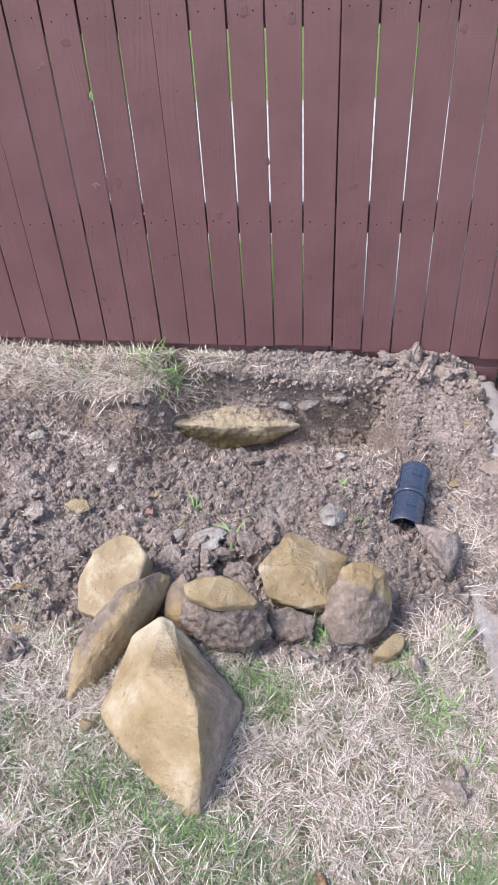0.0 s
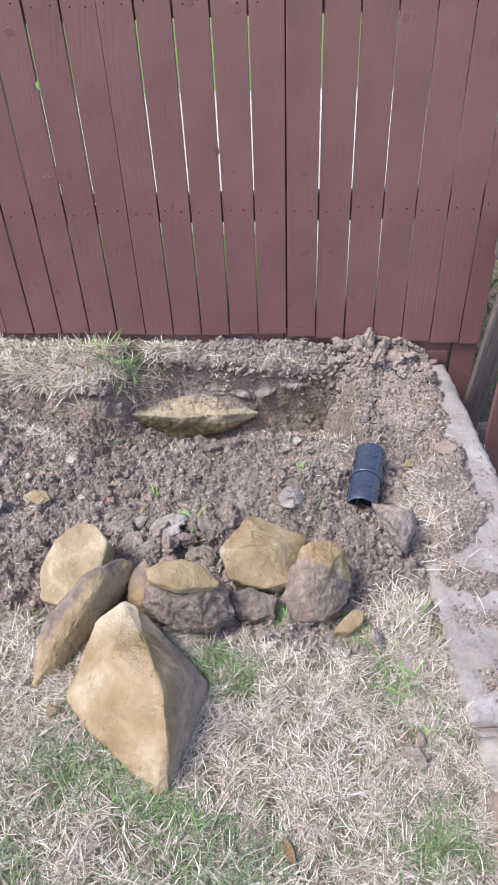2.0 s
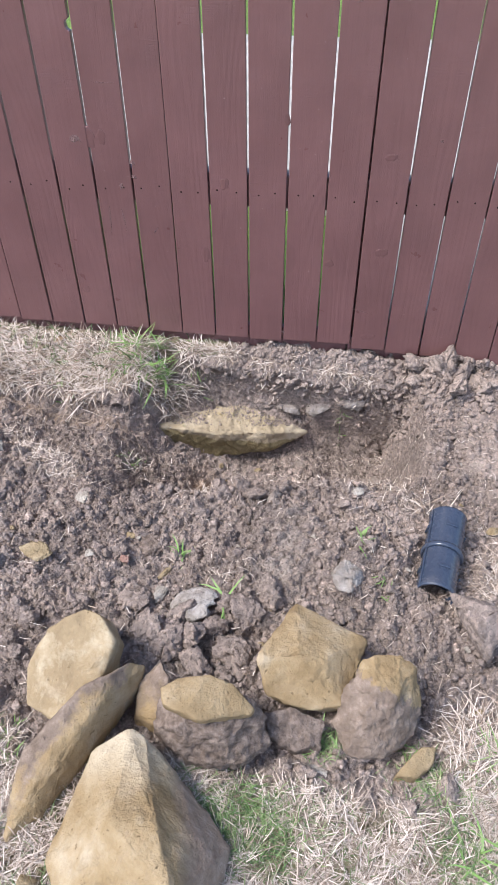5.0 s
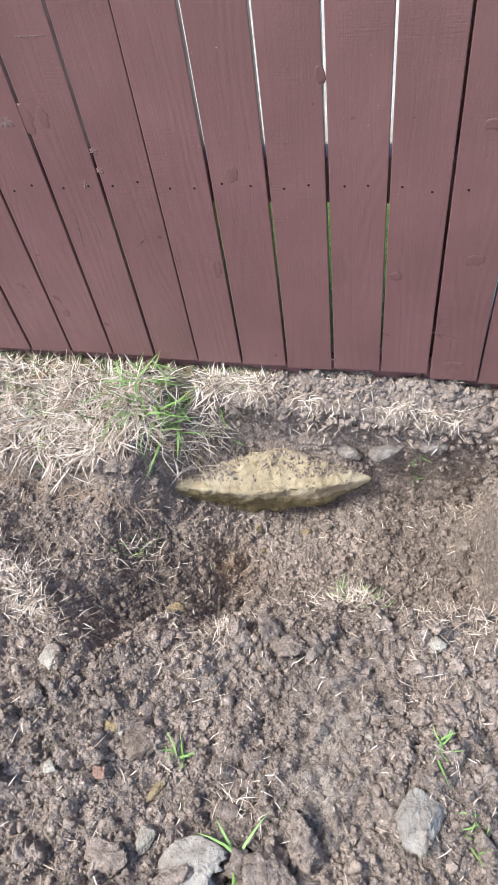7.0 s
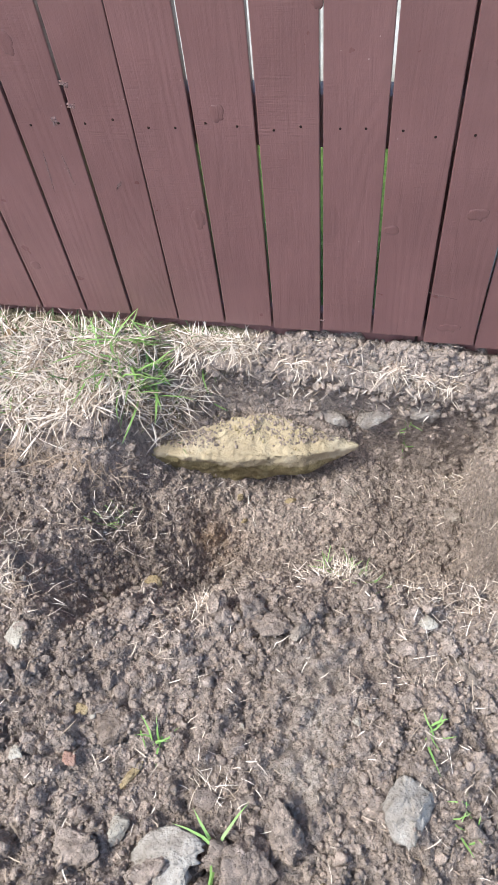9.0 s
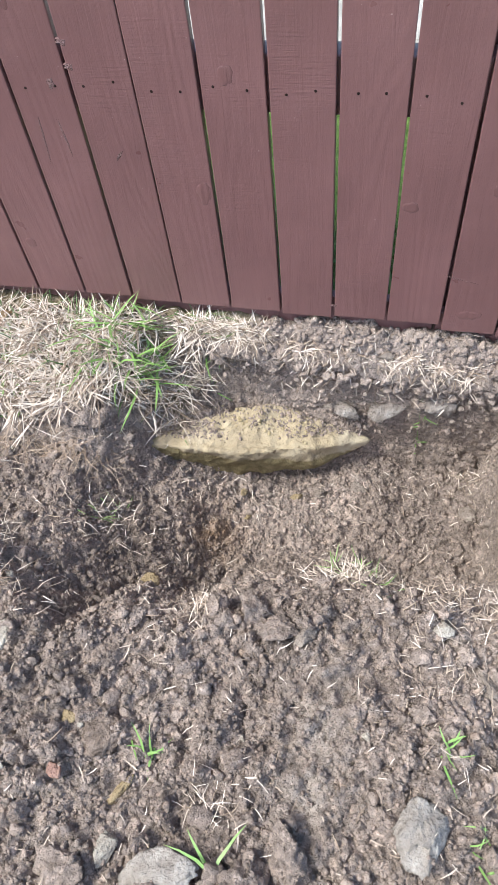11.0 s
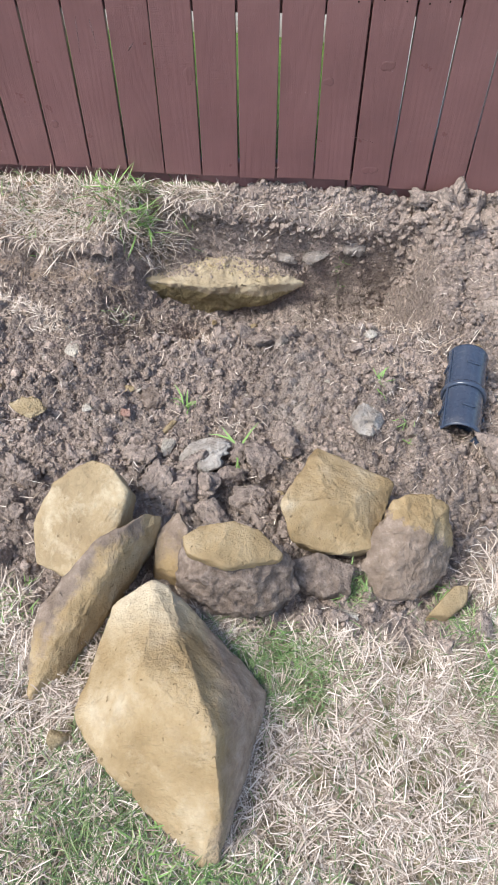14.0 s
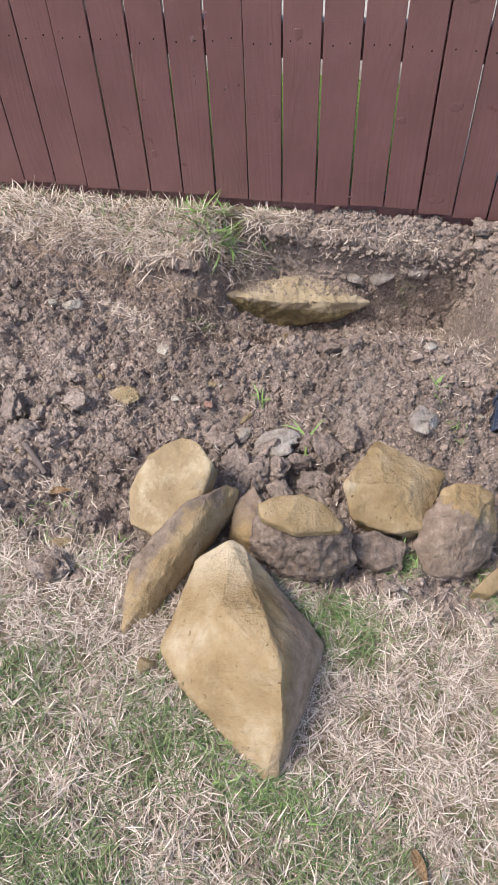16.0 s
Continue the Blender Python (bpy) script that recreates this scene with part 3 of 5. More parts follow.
def lens_bm(rx, rz, dome, seed, ragged=0.12):
    """A low oval bump standing on a board."""
    bm = bmesh.new()
    n = 20
    rings = []
    for f, d in ((1.0, 0.0), (0.85, 0.6), (0.5, 0.95)):
        ring = []
        for k in range(n):
            a = 2 * math.pi * k / n
            w = f * (1 + ragged * noise.noise((math.cos(a) * 2 + seed, math.sin(a) * 2, seed)) * 1.6)
            ring.append(bm.verts.new((rx * w * math.cos(a), -dome * d + 0.0006 * (f == 1.0), rz * w * math.sin(a))))
        rings.append(ring)
    for a, b in zip(rings, rings[1:]):
        for k in range(n):
            bm.faces.new((a[k], a[(k + 1) % n], b[(k + 1) % n], b[k]))
    bm.faces.new(rings[-1])
    bm.faces.new(rings[0][::-1])
    bmesh.ops.recalc_face_normals(bm, faces=bm.faces)
    return bm


def build_fence():
    rnd = random.Random(5)
    fence = new("fence")
    face = {}
    tagged(fence, "brown-stained wooden fence of narrow upright pickets", "fence")
    gaps = {0: 0.006, -1: 0.004, -2: 0.0054, -3: 0.0052, -4: 0.0042, -5: 0.0032, -6: 0.0056, -7: 0.0036, -8: 0.0045, -9: 0.0045, 1: 0.0038, 2: 0.0052, 3: 0.004, 4: 0.003, 5: 0.0036, 6: 0.003}
    nail = bmesh.new()
    bmesh.ops.create_cone(nail, cap_ends=True, segments=8, radius1=0.0026, radius2=0.002, depth=0.003, matrix=pose(0, 0, 0, 90))
    nail_mesh = mesh_from("nail", nail, NAIL)
    for k in range(-23, 7):
        # board k ends at the joint x = 0.1 * (k + 1)
        gl, gr = gaps.get(k, 0.003), gaps.get(k + 1, 0.003)
        x0, x1 = 0.1 * k + gl / 2, 0.1 * (k + 1) - gr / 2
        z0 = rnd.uniform(-0.004, 0.003) + (0.018 * min(1, max(0, (-0.5 - x0) * 1.6)) if x0 < -0.5 else 0) - (0.012 + 0.06 * x0 if x0 >= -0.01 else 0)
        if k == 6:
            x1 = 0.672
        bm = picket_bm(x1 - x0, z0, 1.78 + rnd.uniform(-0.006, 0.006), notch=(0.822, 0.013) if k == -8 else None)
        ob = part("picket", bm, FENCE, fence, smooth=False)
        y = rnd.uniform(-0.0022, 0.0015) - (0.004 if k == 0 else 0)
        face[k] = y
        ob.matrix_basis = pose(x0, y, 0, 0, rnd.uniform(-0.12, 0.12), 0)
        for zr in (0.447, 1.02, 1.6):
            for f in (0.24, 0.72):
                n = new("nail", nail_mesh)
                n.parent = ob
                n.matrix_basis = pose((x1 - x0) * (f + rnd.uniform(-0.05, 0.05)), 0.0008, zr + rnd.uniform(-0.01, 0.01))
    part("post", box_bm(-0.03, 0.06, 0.0585, 0.148, -0.3, 1.7), FENCE, fence)
    for x, z, rx, rz in ((-0.418, 0.268, 0.013, 0.024), (-0.08, 0.262, 0.014, 0.010), (0.055, 0.305, 0.017, 0.013), (-0.70, 0.572, 0.02, 0.028), (-0.13, 1.0, 0.014, 0.018), (-0.665, 0.575, 0.012, 0.02),
                         (0.315, 0.963, 0.011, 0.014), (-0.252, 1.02, 0.013, 0.018), (-0.747, 0.963, 0.017, 0.013), (0.049, 0.558, 0.014, 0.010), (-0.205, 0.636, 0.008, 0.016), (0.047, 0.035, 0.021, 0.011), (-0.775, 0.133, 0.012, 0.012), (-0.36, 0.47, 0.012, 0.016)):
        part("knot", lens_bm(rx, rz, 0.00012, x * 9, 0.25), KNOT, fence).matrix_basis = pose(x, face[math.floor(x / 0.1)] - 0.0002, z)
    for x, z, rx, rz, lean in ((-0.594, 0.513, 0.011, 0.007, 20), (-0.593, 0.477, 0.010, 0.007, 10), (-0.551, 0.33, 0.003, 0.017, 35), (-0.672, 0.358, 0.0018, 0.05, 4), (-0.635, 0.36, 0.002, 0.04, -6), (-0.733, 0.57, 0.016, 0.015, 0), (-0.83, 0.905, 0.02, 0.007, -30),
                               (-0.641, 0.703, 0.03, 0.0015, 0), (-0.055, 0.884, 0.012, 0.0022, -25), (-0.63, 0.45, 0.006, 0.011, 0), (0.02, 0.12, 0.03, 0.0012, 15), (-0.2, 0.03, 0.01, 0.003, 0), (0.16, 0.6, 0.008, 0.004, 20), (0.45, 0.32, 0.01, 0.006, 0)):
        part("scuff", lens_bm(rx * 0.8, rz * 0.8, 0.0002, x * 13, 0.6), SCUFF, fence).matrix_basis = pose(x, face[math.floor(x / 0.1)] - 0.0002, z, 0, lean, 0)
    for z in (0.447, 1.02, 1.6):
        part("rail", box_bm(-2.4, 0.66, 0.0195, 0.058, z - 0.044, z + 0.044), FENCE, fence)
    part("kickboard", box_bm(-2.4, -0.012, 0.0195, 0.038, -0.075, 0.032), FENCE, fence)
    part("kickboard", box_bm(-0.008, 0.575, 0.0195, 0.038, -0.15, 0.012), FENCE, fence)
    part("kickboard", box_bm(0.3, 0.575, 0.012, 0.0193, -0.148, -0.085), FENCE, fence)
    part("lower_picket", box_bm(0.586, 0.672, 0.0195, 0.038, -0.52, 0.1), FENCE, fence)


build_fence()


# ---- kerb ----
def worn_block(corners, z_of, depth, mat, cell=0.016, rough_by=0.009, seed=0):
    """A slab with an uneven top and chipped rim from four plan corners."""
    a, b, c, d = [np.array(p) for p in corners]
    nu = max(3, int(np.linalg.norm(b - a) / cell))
    nv = max(3, int(np.linalg.norm(d - a) / cell))
    bm = bmesh.new()
    grid = []
    for j in range(nv + 1):
        row = []
        for i in range(nu + 1):
            u, v = i / nu, j / nv
            p = (a * (1 - u) + b * u) * (1 - v) + (d * (1 - u) + c * u) * v
            rim = min(i, nu - i, j, nv - j)
            n1 = noise.noise((p[0] * 18 + seed, p[1] * 18, 0)) + 0.5 * noise.noise((p[0] * 55 + seed, p[1] * 55, 2))
            push = 0.004 * noise.noise((p[0] * 30, p[1] * 30, 5 + seed)) if rim == 0 else 0
            z = z_of(p[1]) + rough_by * n1 - (0.008 + 0.006 * abs(n1) if rim == 0 else 0)
            row.append(bm.verts.new((p[0] + push, p[1] + push, z)))
        grid.append(row)
    for j in range(nv):
        for i in range(nu):
            bm.faces.new((grid[j][i], grid[j][i + 1], grid[j + 1][i + 1], grid[j + 1][i]))
    loop = grid[0][:] + [r[-1] for r in grid[1:]] + grid[-1][-2::-1] + [r[0] for r in grid[-2:0:-1]]
    low = [bm.verts.new((v.co.x, v.co.y, v.co.z - depth)) for v in loop]
    for i in range(len(loop)):
        j = (i + 1) % len(loop)
        bm.faces.new((loop[j], loop[i], low[i], low[j]))
    bm.faces.new(low)
    bmesh.ops.recalc_face_normals(bm, faces=bm.faces)
    return bm


def build_kerb():
    kerb = new("kerb")
    tagged(kerb, "weathered mortared stone and concrete edging strip", "kerb", kind="structure")

    def quad(y0, y1, inset=0.0):
        return [(kerb_left(y0) + inset, y0), (kerb_right(y0), y0), (kerb_right(y1), y1), (kerb_left(y1) + inset, y1)]

    part("concrete_cap", worn_block(quad(-1.405, -0.055), kerb_top, 0.5, CONCRETE), CONCRETE, kerb)
    part("mortar", worn_block(quad(-1.56, -1.41, 0.012), lambda y: kerb_top(y) - 0.012, 0.5, CONCRETE, seed=4), CONCRETE, kerb)
    part("paving_stone", worn_block(quad(-1.50, -1.435, 0.004), lambda y: kerb_top(y) + 0.002, 0.06, PALE_STONE, seed=7), PALE_STONE, kerb)
    part("paving_stone", worn_block(quad(-2.45, -1.548), lambda y: kerb_top(y) + 0.004, 0.5, TAN_STONE, seed=11), PINK_STONE, kerb)


PINK_STONE = plain_stone("brownish_pink_stone", (0.24, 0.18, 0.145), (0.34, 0.265, 0.22), (0.46, 0.38, 0.32), 18)
build_kerb()


# ---- stones ----
def hull_rock(name, label, points, mat, edge=0.006, low=0.004, fine=0.0015, cell=0.011, seed=0, category="stone", group=""):
    """A broken stone: the hull of its corners, edges knocked off, faces split and roughened."""
    pts = [Vector(p) for p in points]
    base = Vector((sum(p.x for p in pts) / len(pts), sum(p.y for p in pts) / len(pts), min(p.z for p in pts)))
    bm = bmesh.new()
    for p in pts:
        bm.verts.new(p - base)
    r = bmesh.ops.convex_hull(bm, input=bm.verts[:])
    bmesh.ops.delete(bm, geom=[v for v in bm.verts if not v.link_faces], context="VERTS")
    bmesh.ops.dissolve_limit(bm, angle_limit=radians(7), verts=bm.verts[:], edges=bm.edges[:])
    if edge:
        bmesh.ops.bevel(bm, geom=bm.edges[:], offset=edge, segments=2, affect="EDGES", profile=0.55, clamp_overlap=True)
    bmesh.ops.triangulate(bm, faces=bm.faces[:])
    for _ in range(7):
        long_edges = [e for e in bm.edges if e.calc_length() > cell * 1.5]
        if not long_edges:
            break
        bmesh.ops.subdivide_edges(bm, edges=long_edges, cuts=1)
        bmesh.ops.triangulate(bm, faces=[f for f in bm.faces if len(f.verts) > 3])
    bmesh.ops.smooth_vert(bm, verts=bm.verts[:], factor=0.05, use_axis_x=True, use_axis_y=True, use_axis_z=True)
    bm.normal_update()
    s = Vector((seed * 1.7, seed * 0.9, seed * 2.3))
    moves = []
    for v in bm.verts:
        p = v.co * 1.0 + s
        h = low * (noise.noise(p * 12) + 0.6 * noise.noise(p * 30)) + low * 0.9 * (0.4 - abs(noise.noise(p * 19 + Vector((5, 1, 2))))) + (0.0012 + 0.25 * low) * abs(noise.noise(p * 60)) * 1.6
        h += fine * (noise.noise(p * 90) + 0.6 * noise.noise(p * 190))
        q = p + Vector((noise.noise(p * 25), noise.noise(p * 25 + Vector((3, 3, 3))), 0)) * 0.012
        near = noise.voronoi(q * 13)[1][0]
        h += low * 0.55 * noise.cell(near * 71.3)
        moves.append(v.normal * h)
    for v, m in zip(bm.verts, moves):
        v.co += m
    for e in bm.edges:
        e.smooth = not (len(e.link_faces) == 2 and e.calc_face_angle(0) > 0.85)
    ob = part(name, bm, mat)
    ob.location = base
    return tagged(ob, label, category, group)


def shifted(points, dx=0, dy=0, dz=0):
    return [(x + dx, y + dy, z + dz) for x, y, z in points]


def slab_points(top, thick, way=(0, 0, -1)):
    return top + [(x + way[0] * thick, y + way[1] * thick, z + way[2] * thick) for x, y, z in top]


RING = "unearthed stones"
big = [(-0.335, -1.25, 0.25), (-0.308, -1.256, 0.24), (-0.232, -1.306, 0.18), (-0.156, -1.384, 0.17), (-0.158, -1.41, 0.165), (-0.177, -1.507, 0.18),
       (-0.204, -1.606, 0.2), (-0.23, -1.614, 0.2), (-0.392, -1.483, 0.23), (-0.424, -1.445, 0.215), (-0.412, -1.364, 0.215), (-0.391, -1.286, 0.225),
       (-0.318, -1.399, 0.31), (-0.251, -1.40, 0.312), (-0.216, -1.478, 0.315), (-0.205, -1.55, 0.265)]
big += [(x * 0.97 - 0.008, y, 0.10) for x, y, z in big[:12]]
hull_rock("boulder", "large pointed golden sandstone boulder lying on the lawn", big, sandstone("sandstone_boulder", (0.72, 0.1, -0.35), -0.022, 0.03, 0.5, 0.08, ((0.20, 0.145, 0.11), (0.33, 0.25, 0.2), (0.46, 0.375, 0.315)), 0.0, (-0.15, 1, 0), 0.06), 0.0035, 0.0034, 0.0012, 0.008, 1, group=RING)
slab = [(-0.357, -1.14, 0.255), (-0.335, -1.13, 0.225), (-0.343, -1.158, 0.205), (-0.379, -1.243, 0.205), (-0.416, -1.303, 0.205), (-0.452, -1.382, 0.205),
        (-0.492, -1.43, 0.215), (-0.486, -1.37, 0.23), (-0.499, -1.30, 0.235), (-0.465, -1.256, 0.265), (-0.425, -1.214, 0.283), (-0.379, -1.173, 0.274),
        (-0.457, -1.332, 0.25), (-0.395, -1.235, 0.268)]
slab += [(-0.36, -1.16, 0.15), (-0.47, -1.40, 0.15), (-0.50, -1.31, 0.15), (-0.42, -1.20, 0.14), (-0.40, -1.27, 0.14)]
hull_rock("stone_slab", "long sandstone slab tilted on edge, part muddy", slab, sandstone("sandstone_slab", (-0.7, 0.35, 0.5), 0.052, 0.02, 0.45, 0.16), 0.004, 0.0034, 0.0012, 0.008, 2, group=RING)
plate = [(-0.451, -1.068, 0.285), (-0.422, -1.078, 0.285), (-0.388, -1.117, 0.278), (-0.397, -1.16, 0.25), (-0.469, -1.236, 0.2), (-0.535, -1.212, 0.19),
         (-0.546, -1.154, 0.212), (-0.52, -1.107, 0.25), (-0.479, -1.084, 0.278)]
hull_rock("stone_plate", "leaning pale golden sandstone plate against the heap", slab_points(plate, 0.09, (0.0, 0.35, -1)), sandstone("sandstone_plate", wash=0.9, bleach=0.12), 0.004, 0.003, 0.0012, 0.008, 3, group=RING)
flat = [(-0.292, -1.191, 0.28), (-0.268, -1.169, 0.275), (-0.217, -1.155, 0.265), (-0.178, -1.159, 0.25), (-0.14, -1.186, 0.228), (-0.147, -1.197, 0.228),
        (-0.223, -1.229, 0.265), (-0.251, -1.223, 0.275), (-0.284, -1.216, 0.28)]
hull_rock("flat_stone", "flat golden sandstone lying on a muddy stone", slab_points(flat, 0.018), sandstone("sandstone_flat", wash=0.25), 0.003, 0.0022, 0.001, 0.008, 4, group=RING)
grey = [(-0.299, -1.167, 0.225), (-0.312, -1.229, 0.2), (-0.252, -1.262, 0.18), (-0.173, -1.262, 0.16), (-0.11, -1.214, 0.145), (-0.12, -1.185, 0.18),
        (-0.139, -1.175, 0.205), (-0.21, -1.225, 0.235), (-0.18, -1.235, 0.21), (-0.257, -1.228, 0.235), (-0.22, -1.15, 0.235), (-0.29, -1.22, 0.11), (-0.24, -1.255, 0.11),
        (-0.17, -1.25, 0.11), (-0.12, -1.20, 0.1), (-0.2, -1.14, 0.1)]
hull_rock("muddy_stone", "mud-covered grey stone under a flat stone", grey, MUD_STONE, 0.004, 0.008, 0.004, 0.006, 5, group=RING)
back = [(-0.344, -1.152, 0.21), (-0.314, -1.125, 0.225), (-0.29, -1.15, 0.225), (-0.302, -1.219, 0.19), (-0.345, -1.204, 0.185)]
hull_rock("muddy_stone", "small mud-caked stone wedged behind the boulder", slab_points(back, 0.09), sandstone("sandstone_wedge", (0, 0.6, 0.5), 0.0, 0.05), 0.006, 0.005, 0.0015, 0.010, 6, group=RING)
square = [(-0.088, -0.954, 0.17), (-0.028, -0.973, 0.16), (0.052, -0.998, 0.14), (0.014, -1.05, 0.165), (0.009, -1.138, 0.155), (-0.042, -1.149, 0.15),
          (-0.124, -1.137, 0.172), (-0.134, -1.10, 0.19), (-0.149, -1.09, 0.215), (-0.077, -1.081, 0.215), (-0.035, -1.074, 0.2)]
square += [(-0.09, -0.97, 0.08), (0.04, -1.0, 0.07), (0.0, -1.12, 0.09), (-0.11, -1.12, 0.1)]
hull_rock("square_stone", "blocky golden sandstone set on the soil", square, sandstone("sandstone_block", wash=0.2), 0.0035, 0.0034, 0.0012, 0.008, 7, group=RING)
lump = [(-0.124, -1.162, 0.15), (-0.084, -1.148, 0.155), (-0.019, -1.158, 0.135), (-0.019, -1.203, 0.12), (-0.07, -1.211, 0.12), (-0.112, -1.197, 0.13)]
hull_rock("muddy_stone", "brown mud-caked lump under a block of sandstone", slab_points(lump, 0.07), MUD_STONE, 0.004, 0.007, 0.004, 0.006, 8, group=RING)
round_ = [(0.061, -1.056, 0.205), (0.104, -1.05, 0.195), (0.136, -1.06, 0.17), (0.152, -1.098, 0.125), (0.146, -1.142, 0.1), (0.103, -1.185, 0.1),
          (0.066, -1.203, 0.105), (0.022, -1.20, 0.105), (-0.001, -1.158, 0.125), (0.008, -1.114, 0.17), (0.031, -1.071, 0.195), (0.061, -1.129, 0.207), (0.094, -1.122, 0.2)]
round_ += [(0.06, -1.07, 0.02), (0.13, -1.08, 0.02), (0.1, -1.17, 0.02), (0.03, -1.17, 0.02)]
hull_rock("round_stone", "rounded sandstone with a thick crust of mud", round_, sandstone("sandstone_crusted", (-0.35, -0.75, -0.45), -0.09, 0.012), 0.004, 0.005, 0.0035, 0.006, 9, group=RING)
small = [(0.18, -1.167, 0.095), (0.174, -1.194, 0.09), (0.144, -1.222, 0.09), (0.107, -1.224, 0.095), (0.127, -1.203, 0.108), (0.153, -1.175, 0.105)]
hull_rock("stone_chip", "thin golden sandstone flake on the soil", slab_points(small, 0.045), sandstone("sandstone_flake", wash=0.2), 0.003, 0.002, 0.001, 0.008, 10, group=RING)
ledge = [(-0.562, -0.232, -0.172), (-0.471, -0.227, -0.178), (-0.371, -0.216, -0.2), (-0.259, -0.182, -0.22), (-0.169, -0.142, -0.25), (-0.106, -0.107, -0.28),
         (-0.213, -0.178, -0.30), (-0.308, -0.2, -0.31), (-0.38, -0.21, -0.31), (-0.486, -0.221, -0.27), (-0.363, -0.115, -0.196), (-0.44, -0.145, -0.184), (-0.221, -0.105, -0.225),
         (-0.317, -0.09, -0.20), (-0.35, -0.05, -0.3), (-0.15, -0.06, -0.33), (-0.5, -0.1, -0.3), (-0.556, -0.228, -0.235), (-0.45, -0.205, -0.315)]
# the mud mask here gives the lower face a darker olive colour
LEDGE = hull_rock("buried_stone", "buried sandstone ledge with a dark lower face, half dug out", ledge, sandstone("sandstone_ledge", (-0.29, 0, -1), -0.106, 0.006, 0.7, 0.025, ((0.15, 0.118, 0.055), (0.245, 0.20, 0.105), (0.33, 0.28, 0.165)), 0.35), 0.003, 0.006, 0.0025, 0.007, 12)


from mathutils.bvhtree import BVHTree


# ---- drain coupler ----
def lathe(profile, segments=40):
    """A closed ring of revolution about x from (x, radius) pairs."""
    bm = bmesh.new()
    rings = [[bm.verts.new((x, r * math.cos(2 * math.pi * k / segments), r * math.sin(2 * math.pi * k / segments))) for k in range(segments)] for x, r in profile]
    for a, b in zip(rings, rings[1:] + rings[:1]):
        for k in range(segments):
            j = (k + 1) % segments
            bm.faces.new((a[k], a[j], b[j], b[k]))
    bmesh.ops.recalc_face_normals(bm, faces=bm.faces)
    return bm


def build_coupler():
    top = new("drain_coupler")
    tagged(top, "black plastic drainpipe coupler lying on loose soil", "pipe fitting")
    a, b = Vector((0.237, -0.642, 0.053)), Vector((0.198, -0.842, 0.065))
    way = (b - a).normalized()
    side = way.cross(Vector((0, 0, 1))).normalized()
    up = side.cross(way)
    m = Matrix((way, side, up)).transposed().to_4x4()
    m.translation = (a + b) / 2
    top.matrix_basis = m
    h, r, t = 0.108, 0.041, 0.0024
    part("sleeve", lathe([(-h, r + 0.001), (-h + 0.004, r + 0.0022), (-h + 0.012, r), (-0.01, r - 0.0008), (0.01, r - 0.0008), (h - 0.012, r), (h - 0.004, r + 0.0022), (h, r + 0.001),
                          (h, r - t), (0.004, r - t - 0.0008), (-0.004, r - t - 0.0008), (-h, r - t)]), BLACK, top)
    part("middle_ring", lathe([(-0.0065, r - 0.001), (-0.0055, r + 0.0042), (-0.002, r + 0.0052), (0.002, r + 0.0052), (0.0055, r + 0.0042), (0.0065, r - 0.001)]), BLACK, top)
    part("inner_stop", lathe([(-0.002, r - t - 0.007), (-0.002, r - t + 0.0005), (0.002, r - t + 0.0005), (0.002, r - t - 0.007)]), BLACK, top)
    for x in (-0.058, 0.056):
        for ang in (8, 98, 188, 278):
            clip = part("clip", box_bm(-0.003, 0.003, -0.013, 0.013, r - 0.001, r + 0.0026, 0.0012), BLACK, top)
            clip.matrix_basis = pose(x, 0, 0, ang)
    for ang in (-58, 122):
        seam = part("seam_rib", box_bm(-h + 0.004, h - 0.004, -0.0016, 0.0016, r - 0.001, r + 0.0036, 0.001), BLACK, top)
        seam.matrix_basis = pose(0, 0, 0, ang)


build_coupler()


# ---- loose stones and clods ----
def clod_shape(seed, subdivisions=2, squash=0.75, crag=0.35):
    bm = bmesh.new()
    bmesh.ops.create_icosphere(bm, subdivisions=subdivisions, radius=1)
    s = Vector((seed * 3.1, seed * 1.3, seed * 0.7))
    for v in bm.verts:
        p = v.co.copy()
        k = 1 + crag * noise.noise(p * 1.1 + s) + crag * 0.9 * (0.35 - abs(noise.noise(p * 1.9 + s))) + crag * 0.5 * noise.noise(p * 4.2 + s)
        v.co = Vector((p.x * k, p.y * k * 0.85, p.z * k * squash))
    # broken faces
    rnd = random.Random(seed)
    for _ in range(7):
        n = Vector((rnd.uniform(-1, 1), rnd.uniform(-1, 1), rnd.uniform(-1, 1))).normalized()
        d = rnd.uniform(0.32, 0.72)
        for v in bm.verts:
            over = v.co.dot(n) - d
            if over > 0:
                v.co -= n * over * 0.85
    return bm


def arrays(bm):
    bm.verts.index_update()
    v = np.array([tuple(w.co) for w in bm.verts])
    f = np.array([[w.index for w in q.verts] for q in bm.faces])
    bm.free()
    return v, f


def turns(rng, n, tilt=math.pi):
    """n random rotations as 3 x 3 arrays."""
    a, b, c = rng.uniform(0, 2 * math.pi, n), rng.uniform(-tilt, tilt, n), rng.uniform(-tilt, tilt, n)
    ca, sa, cb, sb, cc, sc = np.cos(a), np.sin(a), np.cos(b), np.sin(b), np.cos(c), np.sin(c)
    o, i = np.zeros(n), np.ones(n)
    rz = np.stack([ca, -sa, o, sa, ca, o, o, o, i], 1).reshape(n, 3, 3)
    ry = np.stack([cb, o, sb, o, i, o, -sb, o, cb], 1).reshape(n, 3, 3)
    rx = np.stack([i, o, o, o, cc, -sc, o, sc, cc], 1).reshape(n, 3, 3)
    return rz @ ry @ rx


